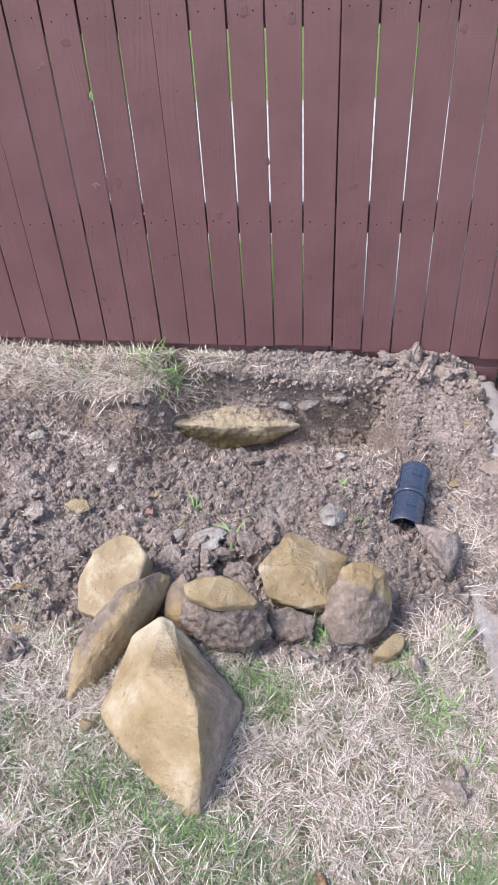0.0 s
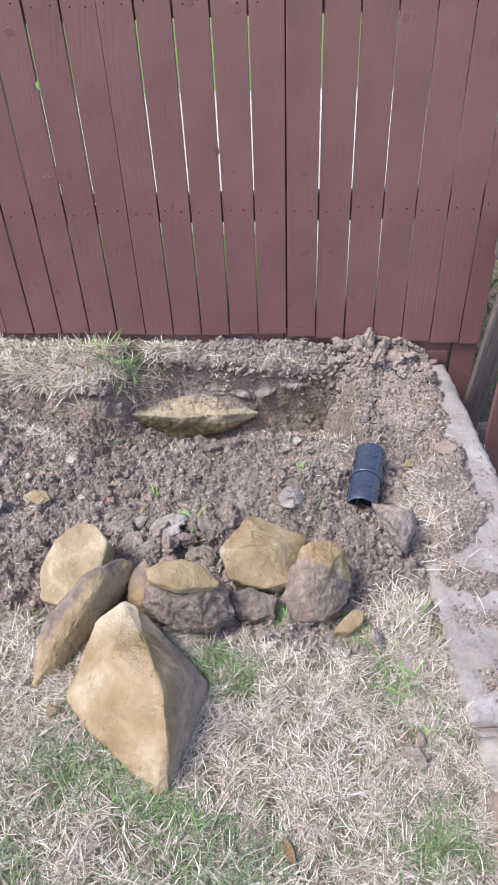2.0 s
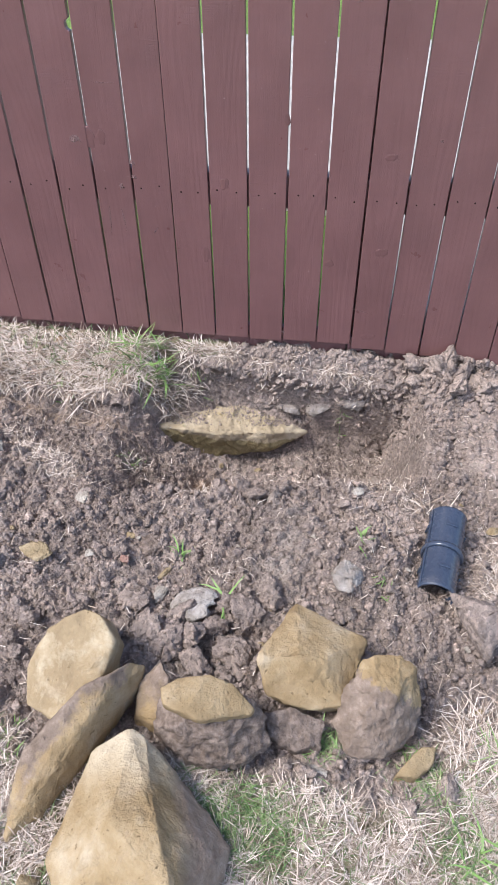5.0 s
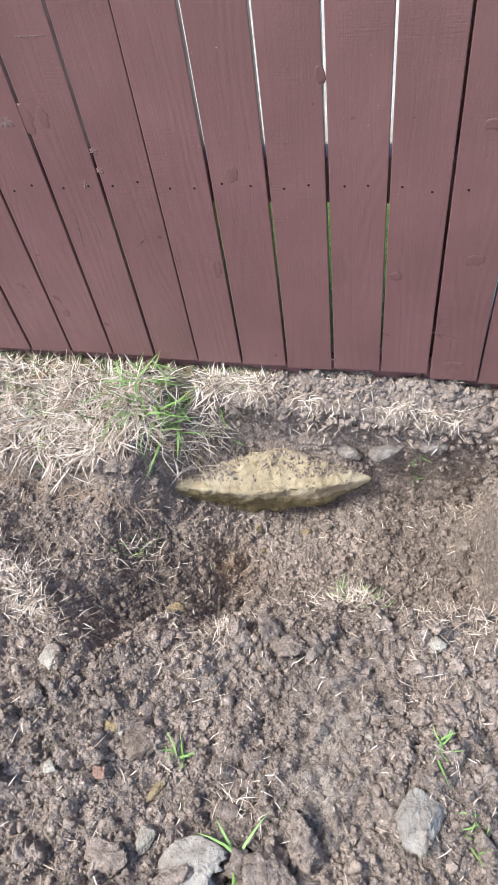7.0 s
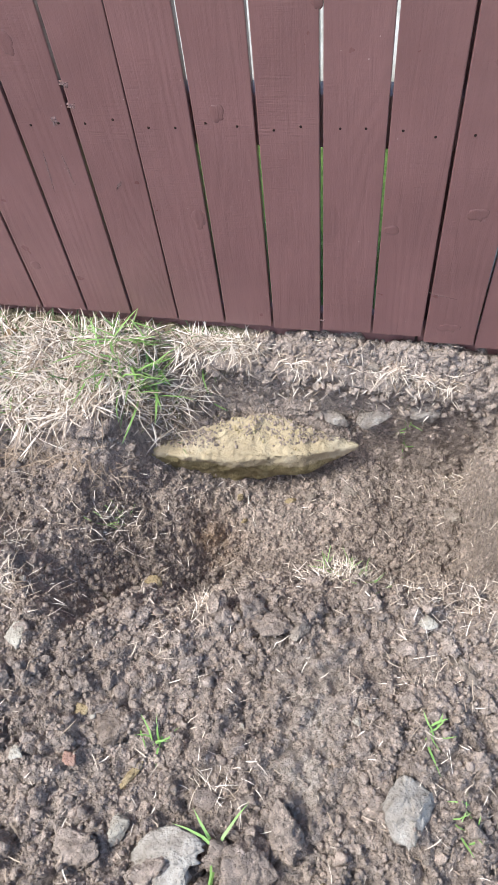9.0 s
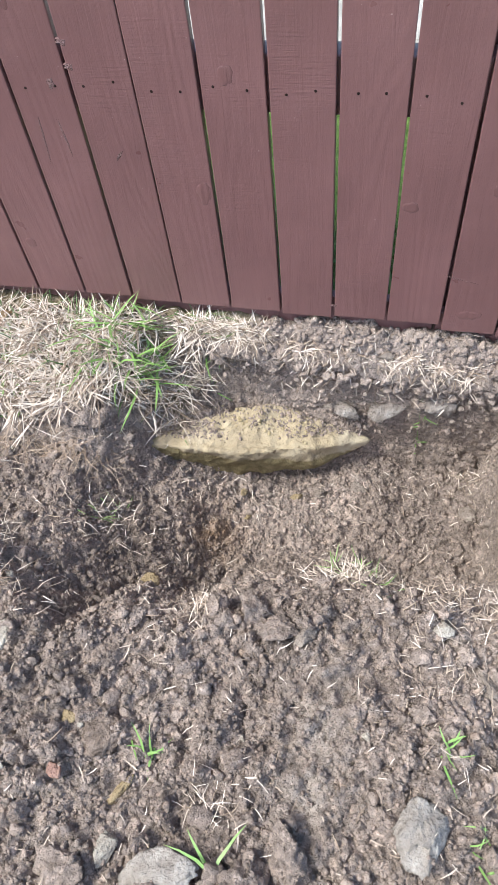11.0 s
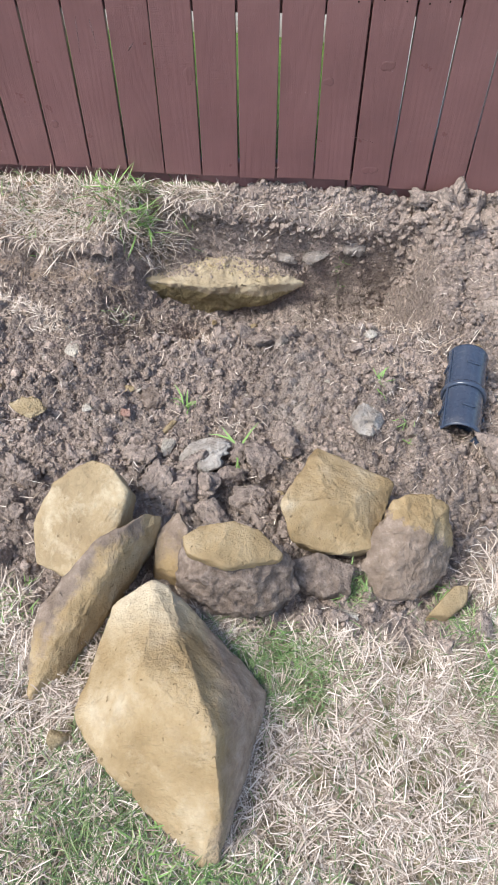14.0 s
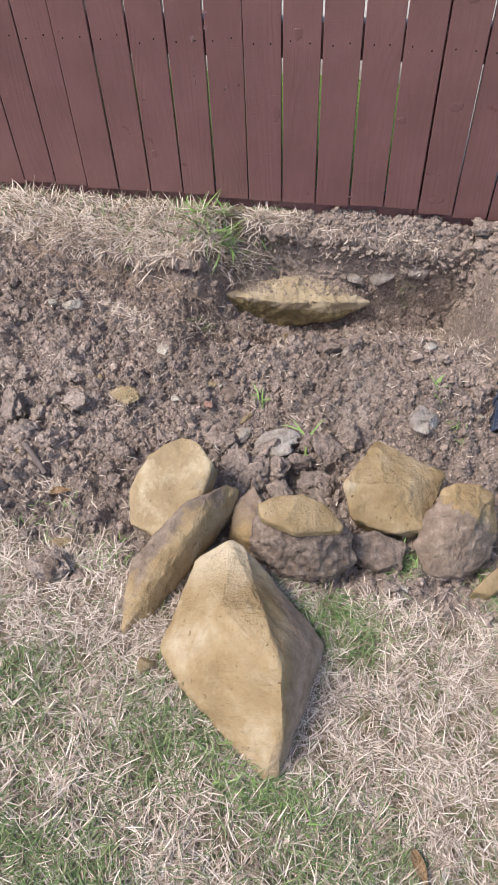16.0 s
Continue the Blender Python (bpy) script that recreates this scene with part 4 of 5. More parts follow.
def soil_places(rng, n, x0=-1.45, x1=0.62, y0=-1.36, y1=0.015):
    """n places on bare earth, fewer on the kerb."""
    out = np.zeros((0, 2))
    while len(out) < n:
        p = np.stack([rng.uniform(x0, x1, 3 * n), rng.uniform(y0, y1, 3 * n)], 1)
        keep = rng.uniform(0, 1, 3 * n) < np.clip(1.05 - turf_at(p[:, 0], p[:, 1]), 0, 1) ** 1.5
        kerbside = (p[:, 0] > kerb_left(p[:, 1]) + 0.06)
        keep &= ~kerbside | (rng.uniform(0, 1, 3 * n) < 0.06 + 0.94 * (gz(p[:, 0], p[:, 1]) > kerb_top(p[:, 1]) - 0.003))
        keep &= p[:, 0] < kerb_right(p[:, 1]) - 0.07
        # the trodden pale track is smoother
        tread = np.exp(-((p[:, 0] + 0.13 - 0.1 * (p[:, 1] + 0.8)) / 0.055) ** 2) * (p[:, 1] > -0.98) * (p[:, 1] < -0.62)
        keep &= rng.uniform(0, 1, 3 * n) > 0.75 * tread
        out = np.concatenate([out, p[keep]])
    return out[:n]


def scatter(name, label, n, small, large, power, subdivisions, mat, seed, sink=0.25, places=None, height=gz):
    rng = np.random.default_rng(seed)
    xy = soil_places(rng, n) if places is None else places(rng, n)
    size = small + (large - small) * rng.uniform(0, 1, n) ** power
    rot = turns(rng, n)
    z = height(xy[:, 0], xy[:, 1]) + size * (0.62 - 2 * sink * rng.uniform(0.4, 1, n))
    shapes = [arrays(clod_shape(seed * 10 + k, subdivisions, 0.8, 0.6)) for k in range(8)]
    co, tri, at = [], [], 0
    for k, (v, f) in enumerate(shapes):
        pick = np.arange(k, n, 8)
        w = np.einsum("nij,vj->nvi", rot[pick], v) * size[pick][:, None, None]
        w[:, :, :2] += xy[pick][:, None, :]
        w[:, :, 2] += z[pick][:, None]
        co.append(w.reshape(-1, 3))
        tri.append((f[None] + (np.arange(len(pick)) * len(v))[:, None, None] + at).reshape(-1, 3))
        at += len(pick) * len(v)
    ob = new(name, mesh_np(name, np.concatenate(co), np.zeros((0, 4), int), np.concatenate(tri), mat, False))
    return tagged(ob, label, "soil", kind="stuff")


scatter("soil_crumbs", "fine crumbs of brown soil", 20000, 0.0018, 0.0062, 1.7, 1, CLODS, 3, 0.38)
scatter("trench_crumbs", "fine crumbs of brown soil round the trench", 21000, 0.0014, 0.0052, 1.9, 1, CLODS, 8, 0.38, lambda rng, n: soil_places(rng, n, -0.8, 0.3, -1.02, -0.02))
scatter("soil_lumps", "loose lumps of brown soil", 5200, 0.0045, 0.0125, 2.4, 2, CLODS, 4, 0.52)
scatter("broken_clods", "broken clods of dug brown soil", 260, 0.011, 0.02, 1.8, 3, CLODS, 14, 0.62, lambda rng, n: soil_places(rng, n, -1.3, 0.42, -1.2, -0.5))


def bank_places(rng, n):
    """The steep back of the trench under the strip along the fence."""
    return np.stack([rng.uniform(-0.52, 0.22, n), rng.uniform(-0.098, -0.05, n)], 1)


def bank_height(x, y):
    top, foot = gz(x, np.full_like(x, -0.046)), gz(x, np.full_like(x, -0.102))
    f = np.clip((-0.05 - y) / 0.048, 0, 1)
    return np.maximum(gz(x, y), top * (1 - f ** 1.6) + foot * f ** 1.6 - 0.004)


def lip_places(rng, n):
    return np.stack([rng.uniform(-0.46, 0.2, n), rng.normal(-0.058, 0.006, n)], 1)


scatter("bank_clods", "dark crumbling soil on the trench bank", 170, 0.002, 0.009, 2.2, 2, CLODS, 15, 0.66, bank_places, bank_height)
scatter("bank_clods", "dark crumbling soil under the matted grass", 420, 0.003, 0.013, 2.0, 2, CLODS, 25, 0.6, lambda rng, n: np.stack([rng.uniform(-1.0, -0.56, n), rng.uniform(-0.31, -0.25, n)], 1))
scatter("lip_clods", "soil clods overhanging the trench lip", 150, 0.006, 0.015, 1.6, 3, CLODS, 16, 0.42, lip_places, bank_height)
scatter("strip_clods", "crumbled soil on the strip along the fence", 700, 0.003, 0.011, 1.9, 2, CLODS, 17, 0.5, lambda rng, n: np.stack([rng.uniform(-0.36, 0.24, n), rng.uniform(-0.055, -0.006, n)], 1))
scatter("kerb_lumps", "lumps of soil spread beside the drain coupler", 620, 0.004, 0.014, 2.0, 2, CLODS, 22, 0.45, lambda rng, n: np.stack([rng.uniform(0.24, 0.46, n), rng.uniform(-0.98, -0.15, n)], 1))
scatter("kerb_crumbs", "crumbs of soil strewn on the kerb", 700, 0.0012, 0.0065, 2.8, 2, CLODS, 18, 0.5, lambda rng, n: np.stack([rng.uniform(0.40, 0.6, n), rng.uniform(-1.4, -0.5, n)], 1), lambda x, y: np.maximum(gz(x, y), kerb_top(y)))
scatter("kerb_crumbs", "strewn soil crumbs across the kerb", 330, 0.0015, 0.006, 2.4, 2, CLODS, 19, 0.5, lambda rng, n: np.stack([rng.normal(0.46, 0.05, n), rng.normal(-1.15, 0.018, n)], 1), lambda x, y: np.maximum(gz(x, y), kerb_top(y)))
scatter("kerb_crumbs", "small pile of soil crumbs on the kerb", 150, 0.003, 0.010, 1.8, 2, CLODS, 20, 0.2, lambda rng, n: np.stack([rng.normal(0.475, 0.017, n), rng.normal(-1.31, 0.02, n)], 1), lambda x, y: np.maximum(gz(x, y), kerb_top(y)))


def pile_places(rng, n):
    x = rng.normal(0.31, 0.10, n)
    y = np.minimum(-0.012, rng.normal(-0.07, 0.055, n))
    return np.stack([np.clip(x, 0.06, 0.54), np.clip(y, -0.22, -0.012)], 1)


scatter("heap_crumbs", "crumbled soil on the heap by the fence", 900, 0.004, 0.014, 1.5, 2, CLODS, 6, 0.1, pile_places)


def boulder_mesh(seed, mat, squash=0.75, crag=0.35):
    bm = clod_shape(seed, 4, squash, crag * 1.3)
    s = Vector((seed, 2.0 * seed, 0.5))
    for v in bm.verts:
        v.co += v.co.normalized() * (0.20 * noise.noise(v.co * 4.5 + s) + 0.16 * (0.3 - abs(noise.noise(v.co * 9 + s))) + 0.08 * noise.noise(v.co * 19 + s))
    return mesh_from("clod", bm, mat)


def build_clods():
    rnd = random.Random(11)
    shapes = [boulder_mesh(20 + k, CLODS, 0.8, 0.42) for k in range(9)]

    def put(x, y, r, lift=0.25, label="large clod of dug brown soil", group="soil clods"):
        ob = new("soil_clod", rnd.choice(shapes))
        ob.matrix_basis = pose(x, y, float(gz(x, y)) + r * lift, rnd.uniform(-30, 30), rnd.uniform(-30, 30), rnd.uniform(0, 360)) @ Matrix.Diagonal((r, r * rnd.uniform(0.8, 1.1), r * rnd.uniform(0.8, 1.1), 1))
        tagged(ob, label, "clod", group)

    # the heap against the fence
    for k in range(46):
        x = min(0.50, max(0.11, rnd.gauss(0.31, 0.095)))
        y = min(-0.035, max(-0.19, rnd.gauss(-0.075, 0.05)))
        put(x, y, rnd.uniform(0.014, 0.034), rnd.uniform(0.2, 0.9), "soil clod in the heap against the fence", "heap of clods")
    for x, y, r in ((0.286, -0.03, 0.034), (0.33, -0.05, 0.04), (0.25, -0.06, 0.036), (0.31, -0.13, 0.038)):
        put(x, y, r, 0.9, "large soil clod in the heap against the fence", "heap of clods")
    # over the spoil
    for k in range(75):
        x, y = rnd.uniform(-1.1, 0.12), rnd.uniform(-1.12, -0.45)
        if turf_at(x, y) > 0.5 or (-0.62 < x < 0.2 and y > -0.6):
            continue
        put(x, y, rnd.uniform(0.013, 0.022))
    for x, y, r in ((-0.239, -0.60, 0.028), (-0.20, -0.62, 0.024), (-0.30, -0.61, 0.024), (-0.151, -0.899, 0.032), (-0.18, -0.955, 0.034), (-0.24, -0.99, 0.036),
                    (-0.29, -1.03, 0.034), (-0.33, -1.05, 0.036), (-0.37, -1.03, 0.03), (-0.20, -1.03, 0.034), (-0.26, -1.08, 0.03), (-0.31, -0.98, 0.028), (-0.40, -0.96, 0.028),
                    (0.259, -1.487, 0.024), (0.275, -1.46, 0.018), (-0.05, -1.24, 0.02), (0.20, -1.23, 0.022), (-0.64, -1.33, 0.036), (0.13, -1.27, 0.016), (-0.72, -0.92, 0.03), (-0.86, -0.95, 0.032), (-0.80, -1.02, 0.026)):
        put(x, y, r * 1.12, 0.3)


build_clods()


def chip(name, label, x, y, size, mat, seed, z=None, turn=0.0, tilt=0.0, lift=0.25, crag=0.3, cuts=8, category="stone", group="stones in the soil"):
    """A small stone: size is its half length, half width and half height."""
    bm = clod_shape(seed, 4 if max(size) > 0.025 else 3, 1.0, crag * 1.3)
    rnd = random.Random(seed)
    # a few flat breaks
    for _ in range(cuts):
        n = Vector((rnd.uniform(-1, 1), rnd.uniform(-1, 1), rnd.uniform(-0.3, 1))).normalized()
        d = rnd.uniform(0.55, 0.8)
        for v in bm.verts:
            over = v.co.dot(n) - d
            if over > 0:
                v.co -= n * over * 0.9
    s = Vector((seed * 0.37, seed * 0.11, 0))
    for v in bm.verts:
        k = 1 + 0.13 * noise.noise(v.co * 4 + s) + 0.10 * (0.3 - abs(noise.noise(v.co * 9 + s))) + 0.05 * noise.noise(v.co * 21 + s)
        v.co = Vector((v.co.x * size[0] * k, v.co.y * size[1] * k, v.co.z * size[2] * k))
    ob = part(name, bm, mat)
    ground_z = float(gz(x, y)) if z is None else z
    ob.matrix_basis = pose(x, y, ground_z + size[2] * lift, tilt, 0, turn)
    return tagged(ob, label, category, group)


chip("stone", "pale grey rounded stone on the soil", 0.028, -0.585, (0.022, 0.013, 0.012), PALE_STONE, 31, turn=5, lift=0.4)
chip("stone", "upright grey stone stuck in the soil", -0.165, -0.631, (0.014, 0.03, 0.016), GREY_STONE, 32, turn=-25, tilt=-15, lift=0.4)
chip("stone_chip", "tan sandstone chip on the trench side", -0.458, -0.53, (0.022, 0.018, 0.008), TAN_STONE, 33, turn=20, tilt=15, lift=0.6)
chip("stone_chip", "flat tan sandstone chip on loose soil", -0.629, -0.894, (0.034, 0.027, 0.009), TAN_STONE, 34, turn=-5, tilt=25, lift=0.9)
chip("stone", "pale streaked stone lump half sunk in soil", 0.015, -0.84, (0.034, 0.05, 0.024), CHALKY, 35, turn=25, lift=0.1, crag=0.55, cuts=5)
chip("stone", "whitish muddy stone lump in the soil", -0.30, -0.945, (0.046, 0.034, 0.022), CHALKY, 36, turn=10, lift=0.35, crag=0.55, cuts=5)
chip("stone", "grey rounded stone on the soil", 0.098, -0.655, (0.022, 0.03, 0.014), GREY_STONE, 37, turn=10, lift=0.1, crag=0.5)
chip("stone", "small pale stone in the soil", -0.364, -0.93, (0.017, 0.027, 0.014), PALE_STONE, 38, turn=-15, lift=0.4)
chip("stone_chip", "small red brick chip in the soil", -0.457, -0.858, (0.014, 0.016, 0.007), RED_STONE, 39, turn=30, lift=0.7)
chip("stone_chip", "long tan stone sliver in the soil", -0.37, -0.865, (0.01, 0.028, 0.007), TAN_STONE, 40, turn=-25, lift=0.7)
chip("stone", "muddy brown stone pressed into the soil", -0.41, -0.80, (0.035, 0.04, 0.016), MUD_STONE, 41, turn=15, lift=0.0, crag=0.5)
chip("stone_chip", "small tan stone flake in the soil", -0.46, -0.79, (0.012, 0.016, 0.006), TAN_STONE, 42, turn=60, lift=0.7)
chip("stone", "small white stone in the soil", -0.53, -0.86, (0.011, 0.013, 0.008), PALE_STONE, 43, lift=0.6)
chip("stone", "pale stone on the trench lip", -0.60, -0.70, (0.02, 0.028, 0.012), PALE_STONE, 44, turn=15, lift=0.5)
chip("brick_chip", "red brick chip on the straw by the fence", -0.905, -0.20, (0.02, 0.015, 0.011), RED_STONE, 45, turn=10, lift=1.0, category="brick")
chip("stone", "pale flat stone on loose soil", -0.86, -0.57, (0.034, 0.024, 0.012), PALE_STONE, 46, turn=25, tilt=20, lift=0.6)
chip("stone", "small white stone on loose soil", -0.905, -0.585, (0.016, 0.012, 0.01), PALE_STONE, 47, lift=0.6)
chip("stone", "smooth pale stone in the straw by the fence", -0.578, -0.02, (0.016, 0.010, 0.007), PALE_STONE, 48, lift=1.2)
chip("stone", "grey stone on the strip beside the fence", -0.09, -0.035, (0.022, 0.014, 0.011), GREY_STONE, 49, turn=15, lift=0.6)
chip("stone", "round brown stone sunk in soil on the kerb", 0.468, -0.56, (0.04, 0.035, 0.016), PINK_STONE, 50, turn=10, lift=0.5, crag=0.15)
chip("stone_chip", "tan stone flake beside the kerb", 0.425, -0.345, (0.016, 0.012, 0.007), TAN_STONE, 51, lift=0.8)
chip("stone", "pale tan stone near the coupler", 0.36, -0.62, (0.024, 0.015, 0.01), TAN_STONE, 52, turn=35, lift=0.6)
chip("stone", "large mud-caked lump beside the drain coupler", 0.283, -0.90, (0.070, 0.085, 0.055), CLODS, 58, turn=25, lift=0.5, crag=0.3, cuts=3)
chip("stone", "pale flat stone leaning on the clod heap", 0.47, -0.06, (0.035, 0.02, 0.022), GREY_STONE, 54, turn=20, tilt=35, lift=0.8)
chip("stone", "small grey stone in front of the stones", -0.035, -1.232, (0.026, 0.017, 0.012), PALE_STONE, 55, turn=10, lift=0.5)
chip("stone", "muddy block at the edge of the lawn", -0.638, -1.335, (0.035, 0.03, 0.028), MUD_STONE, 56, turn=15, lift=0.3)
chip("stone", "pinkish stone at the edge of the lawn", -0.592, -1.335, (0.015, 0.013, 0.009), PINK_STONE, 57, lift=0.6)
chip("stone", "small brown stone touching the boulder", -0.437, -1.475, (0.022, 0.015, 0.014), TAN_STONE, 58, turn=10, lift=0.6)
chip("stone_chip", "small tan stone sliver on a clod", -0.285, -1.03, (0.012, 0.02, 0.008), TAN_STONE, 59, turn=-35, lift=3.2)
chip("stone", "squarish grey lump in the trench end", 0.113, -0.222, (0.022, 0.02, 0.014), GREY_STONE, 60, turn=10, lift=0.4)
chip("stone", "whitish shale lump in the trench bank", -0.165, -0.078, (0.04, 0.026, 0.02), SHALE, 61, z=-0.206, turn=-6, lift=0.0, crag=0.45)
chip("stone", "whitish shale lump in the trench bank", -0.078, -0.066, (0.056, 0.026, 0.02), SHALE, 62, z=-0.208, turn=-4, lift=0.0, crag=0.45)
chip("stone", "whitish shale lump in the trench bank", 0.024, -0.062, (0.044, 0.022, 0.024), SHALE, 63, z=-0.180, turn=-8, lift=0.0, crag=0.45)
for i, (x, y, r) in enumerate(((-0.20, -0.225, 0.016), (-0.25, -0.24, 0.013), (-0.31, -0.245, 0.015), (-0.36, -0.255, 0.012), (-0.12, -0.20, 0.02), (-0.345, -0.31, 0.012), (-0.42, -0.27, 0.01))):
    chip("stone_chip", "small broken stone at the foot of the ledge", x, y, (r, r * 0.8, r * 0.6), (GREY_STONE, TAN_STONE)[i % 2], 70 + i, turn=40 * i, lift=0.5)
rs = random.Random(77)
for i in range(46):
    x, y = rs.uniform(-1.0, 0.3), rs.uniform(-1.1, -0.5)
    if turf_at(x, y) > 0.4 or (-0.6 < x < 0.15 and y > -0.6):
        continue
    r = rs.uniform(0.005, 0.011)
    chip("pebble", "small pebble in the soil", x, y, (r, r * rs.uniform(0.6, 0.9), r * 0.6), rs.choice((GREY_STONE, PALE_STONE, PALE_STONE, TAN_STONE, PINK_STONE)), 100 + i, turn=rs.uniform(0, 180), lift=0.7, category="pebble", group="pebbles")
# broken crust on the ledge
LEDGE_TREE = BVHTree.FromPolygons([v.co + LEDGE.location for v in LEDGE.data.vertices], [tuple(q.vertices) for q in LEDGE.data.polygons])


def ledge_top(x, y):
    place = LEDGE_TREE.ray_cast(Vector((x, y, 1)), Vector((0, 0, -1)))[0]
    return None if place is None else place.z


def on_ledge(rng, n):
    """Earth lies on the two ends and along the back, and leaves the middle of the stone bare."""
    out = np.zeros((0, 2))
    while len(out) < n:
        p = np.stack([rng.uniform(-0.56, -0.1, 3 * n), rng.uniform(-0.24, -0.07, 3 * n)], 1)
        bare = np.exp(-((p[:, 0] + 0.335) / 0.10) ** 2 - ((p[:, 1] + 0.165) / 0.055) ** 2)
        edge = p[:, 1] - np.interp(p[:, 0], [-0.56, -0.36, -0.10], [-0.225, -0.205, -0.105])
        grain = np.array([noise.noise((a * 22, b * 22, 4.0)) for a, b in p])
        keep = (edge > 0.012) & (rng.uniform(0, 1, 3 * n) < 1.15 - 1.3 * bare + 0.5 * grain)
        out = np.concatenate([out, p[keep]])
    return out[:n]


def ledge_height(x, y):
    return np.array([max(ledge_top(p, q) or -9.0, float(gz(p, q))) for p, q in zip(x, y)])


scatter("ledge_soil", "crumbs of soil fallen on the buried ledge", 2600, 0.0012, 0.0056, 2.0, 1, CLODS, 9, 0.5, on_ledge, ledge_height)
scatter("ledge_grit", "pale sandstone grit on the buried ledge", 90, 0.002, 0.006, 2.4, 2, LEDGE_CRUMB, 10, 0.48, lambda rng, n: np.stack([rng.uniform(-0.45, -0.2, n), rng.uniform(-0.165, -0.11, n)], 1), ledge_height)


# ---- grass and straw ----
def blades(name, label, xy, way, tilt, length, width, curl, mat, thing="stuff", category="grass", lift=0.0, group=""):
    """Bent, tapering blades: three pieces each."""
    n = len(xy)
    p = np.stack([xy[:, 0], xy[:, 1], gz(xy[:, 0], xy[:, 1]) + lift], 1)
    d = np.stack([np.cos(way), np.sin(way), np.zeros(n)], 1)
    side = np.stack([-np.sin(way), np.cos(way), np.zeros(n)], 1)
    co = np.zeros((n, 7, 3))
    for i, (s, w) in enumerate(((0.0, 0.8), (0.4, 1.0), (0.75, 0.7), (1.0, 0.0))):
        c = p + d * (length * s * np.sin(tilt) * (1 + 0.25 * s))[:, None] + side * (0.32 * curl * length * s * s)[:, None]
        c[:, 2] += length * (s * np.cos(tilt) - np.abs(curl) * 0.3 * s * s)
        c[:, 2] = np.maximum(c[:, 2], gz(c[:, 0], c[:, 1]) + 0.001)
        if i < 3:
            co[:, 2 * i] = c - side * (width * w / 2)[:, None]
            co[:, 2 * i + 1] = c + side * (width * w / 2)[:, None]
            co[:, 2 * i, 2] += 0.2 * width
        else:
            co[:, 6] = c
    b = (np.arange(n) * 7)[:, None]
    quads = np.concatenate([b + [[0, 1, 3, 2]], b + [[2, 3, 5, 4]]])
    tris = b + [[4, 5, 6]]
    ob = new(name, mesh_np(name, co.reshape(-1, 3), quads, tris, mat))
    return tagged(ob, label, category, group, thing if thing == "stuff" else "")


RNG = np.random.default_rng(21)


def off_face(p):
    """Leaves out what would lie on the steep back of the trench."""
    return p[~((p[:, 0] > -0.55) & (p[:, 0] < 0.2) & (p[:, 1] > -0.13) & (p[:, 1] < -0.055))]


def field(n, x0, x1, y0, y1, least=0.35, weight=None):
    out = np.zeros((0, 2))
    while len(out) < n:
        p = np.stack([RNG.uniform(x0, x1, 2 * n), RNG.uniform(y0, y1, 2 * n)], 1)
        keep = (turf_at(p[:, 0], p[:, 1]) > RNG.uniform(least - 0.3, least + 0.3, 2 * n)) & (p[:, 0] < kerb_left(p[:, 1]) + 0.012)
        if weight is not None:
            keep &= RNG.uniform(0, 1, 2 * n) < weight(p[:, 0], p[:, 1])
        out = np.concatenate([out, p[keep]])
    return out[:n]


def patchy(f, seed, lo, hi):
    return lambda x, y: np.clip((np.array([noise.noise((a * f, b * f, seed)) + 0.5 * noise.noise((a * f * 3, b * f * 3, seed)) for a, b in zip(x, y)]) - lo) / (hi - lo), 0.03, 1)


def rnd_blades(name, label, xy, tilt, length, width, mat, way=None, spread=None, **more):
    n = len(xy)
    w = RNG.uniform(0, 2 * math.pi, n) if way is None else way + RNG.normal(0, spread, n)
    return blades(name, label, xy, w, np.radians(RNG.uniform(*tilt, n)), RNG.uniform(*length, n), RNG.uniform(*width, n), RNG.uniform(-1.7, 1.7, n), mat, **more)


def clump(n, x, y, sx, sy):
    return np.stack([RNG.normal(x, sx, n), RNG.normal(y, sy, n)], 1)


GREENS = ((-0.17, -1.36, 0.09, 0.05), (-0.52, -1.84, 0.16, 0.12), (0.28, -1.66, 0.08, 0.06), (-0.24, -1.63, 0.08, 0.03), (-0.62, -1.55, 0.08, 0.08), (0.22, -1.33, 0.05, 0.05), (-0.33, -1.56, 0.05, 0.05), (-0.1, -1.7, 0.12, 0.08), (-0.42, -1.58, 0.06, 0.09), (-0.68, -1.72, 0.06, 0.05), (-0.62, -1.80, 0.15, 0.09))


def green_weight(x, y):
    g = sum(np.exp(-((x - a) / c) ** 2 - ((y - b) / d) ** 2) for a, b, c, d in GREENS)
    return np.clip(0.06 + 0.95 * g, 0, 1)


STRAW_PATCH = patchy(19, 2.0, -0.32, 0.42)


def straw_weight(x, y):
    return STRAW_PATCH(x, y) * (1.05 - 0.45 * green_weight(x, y))


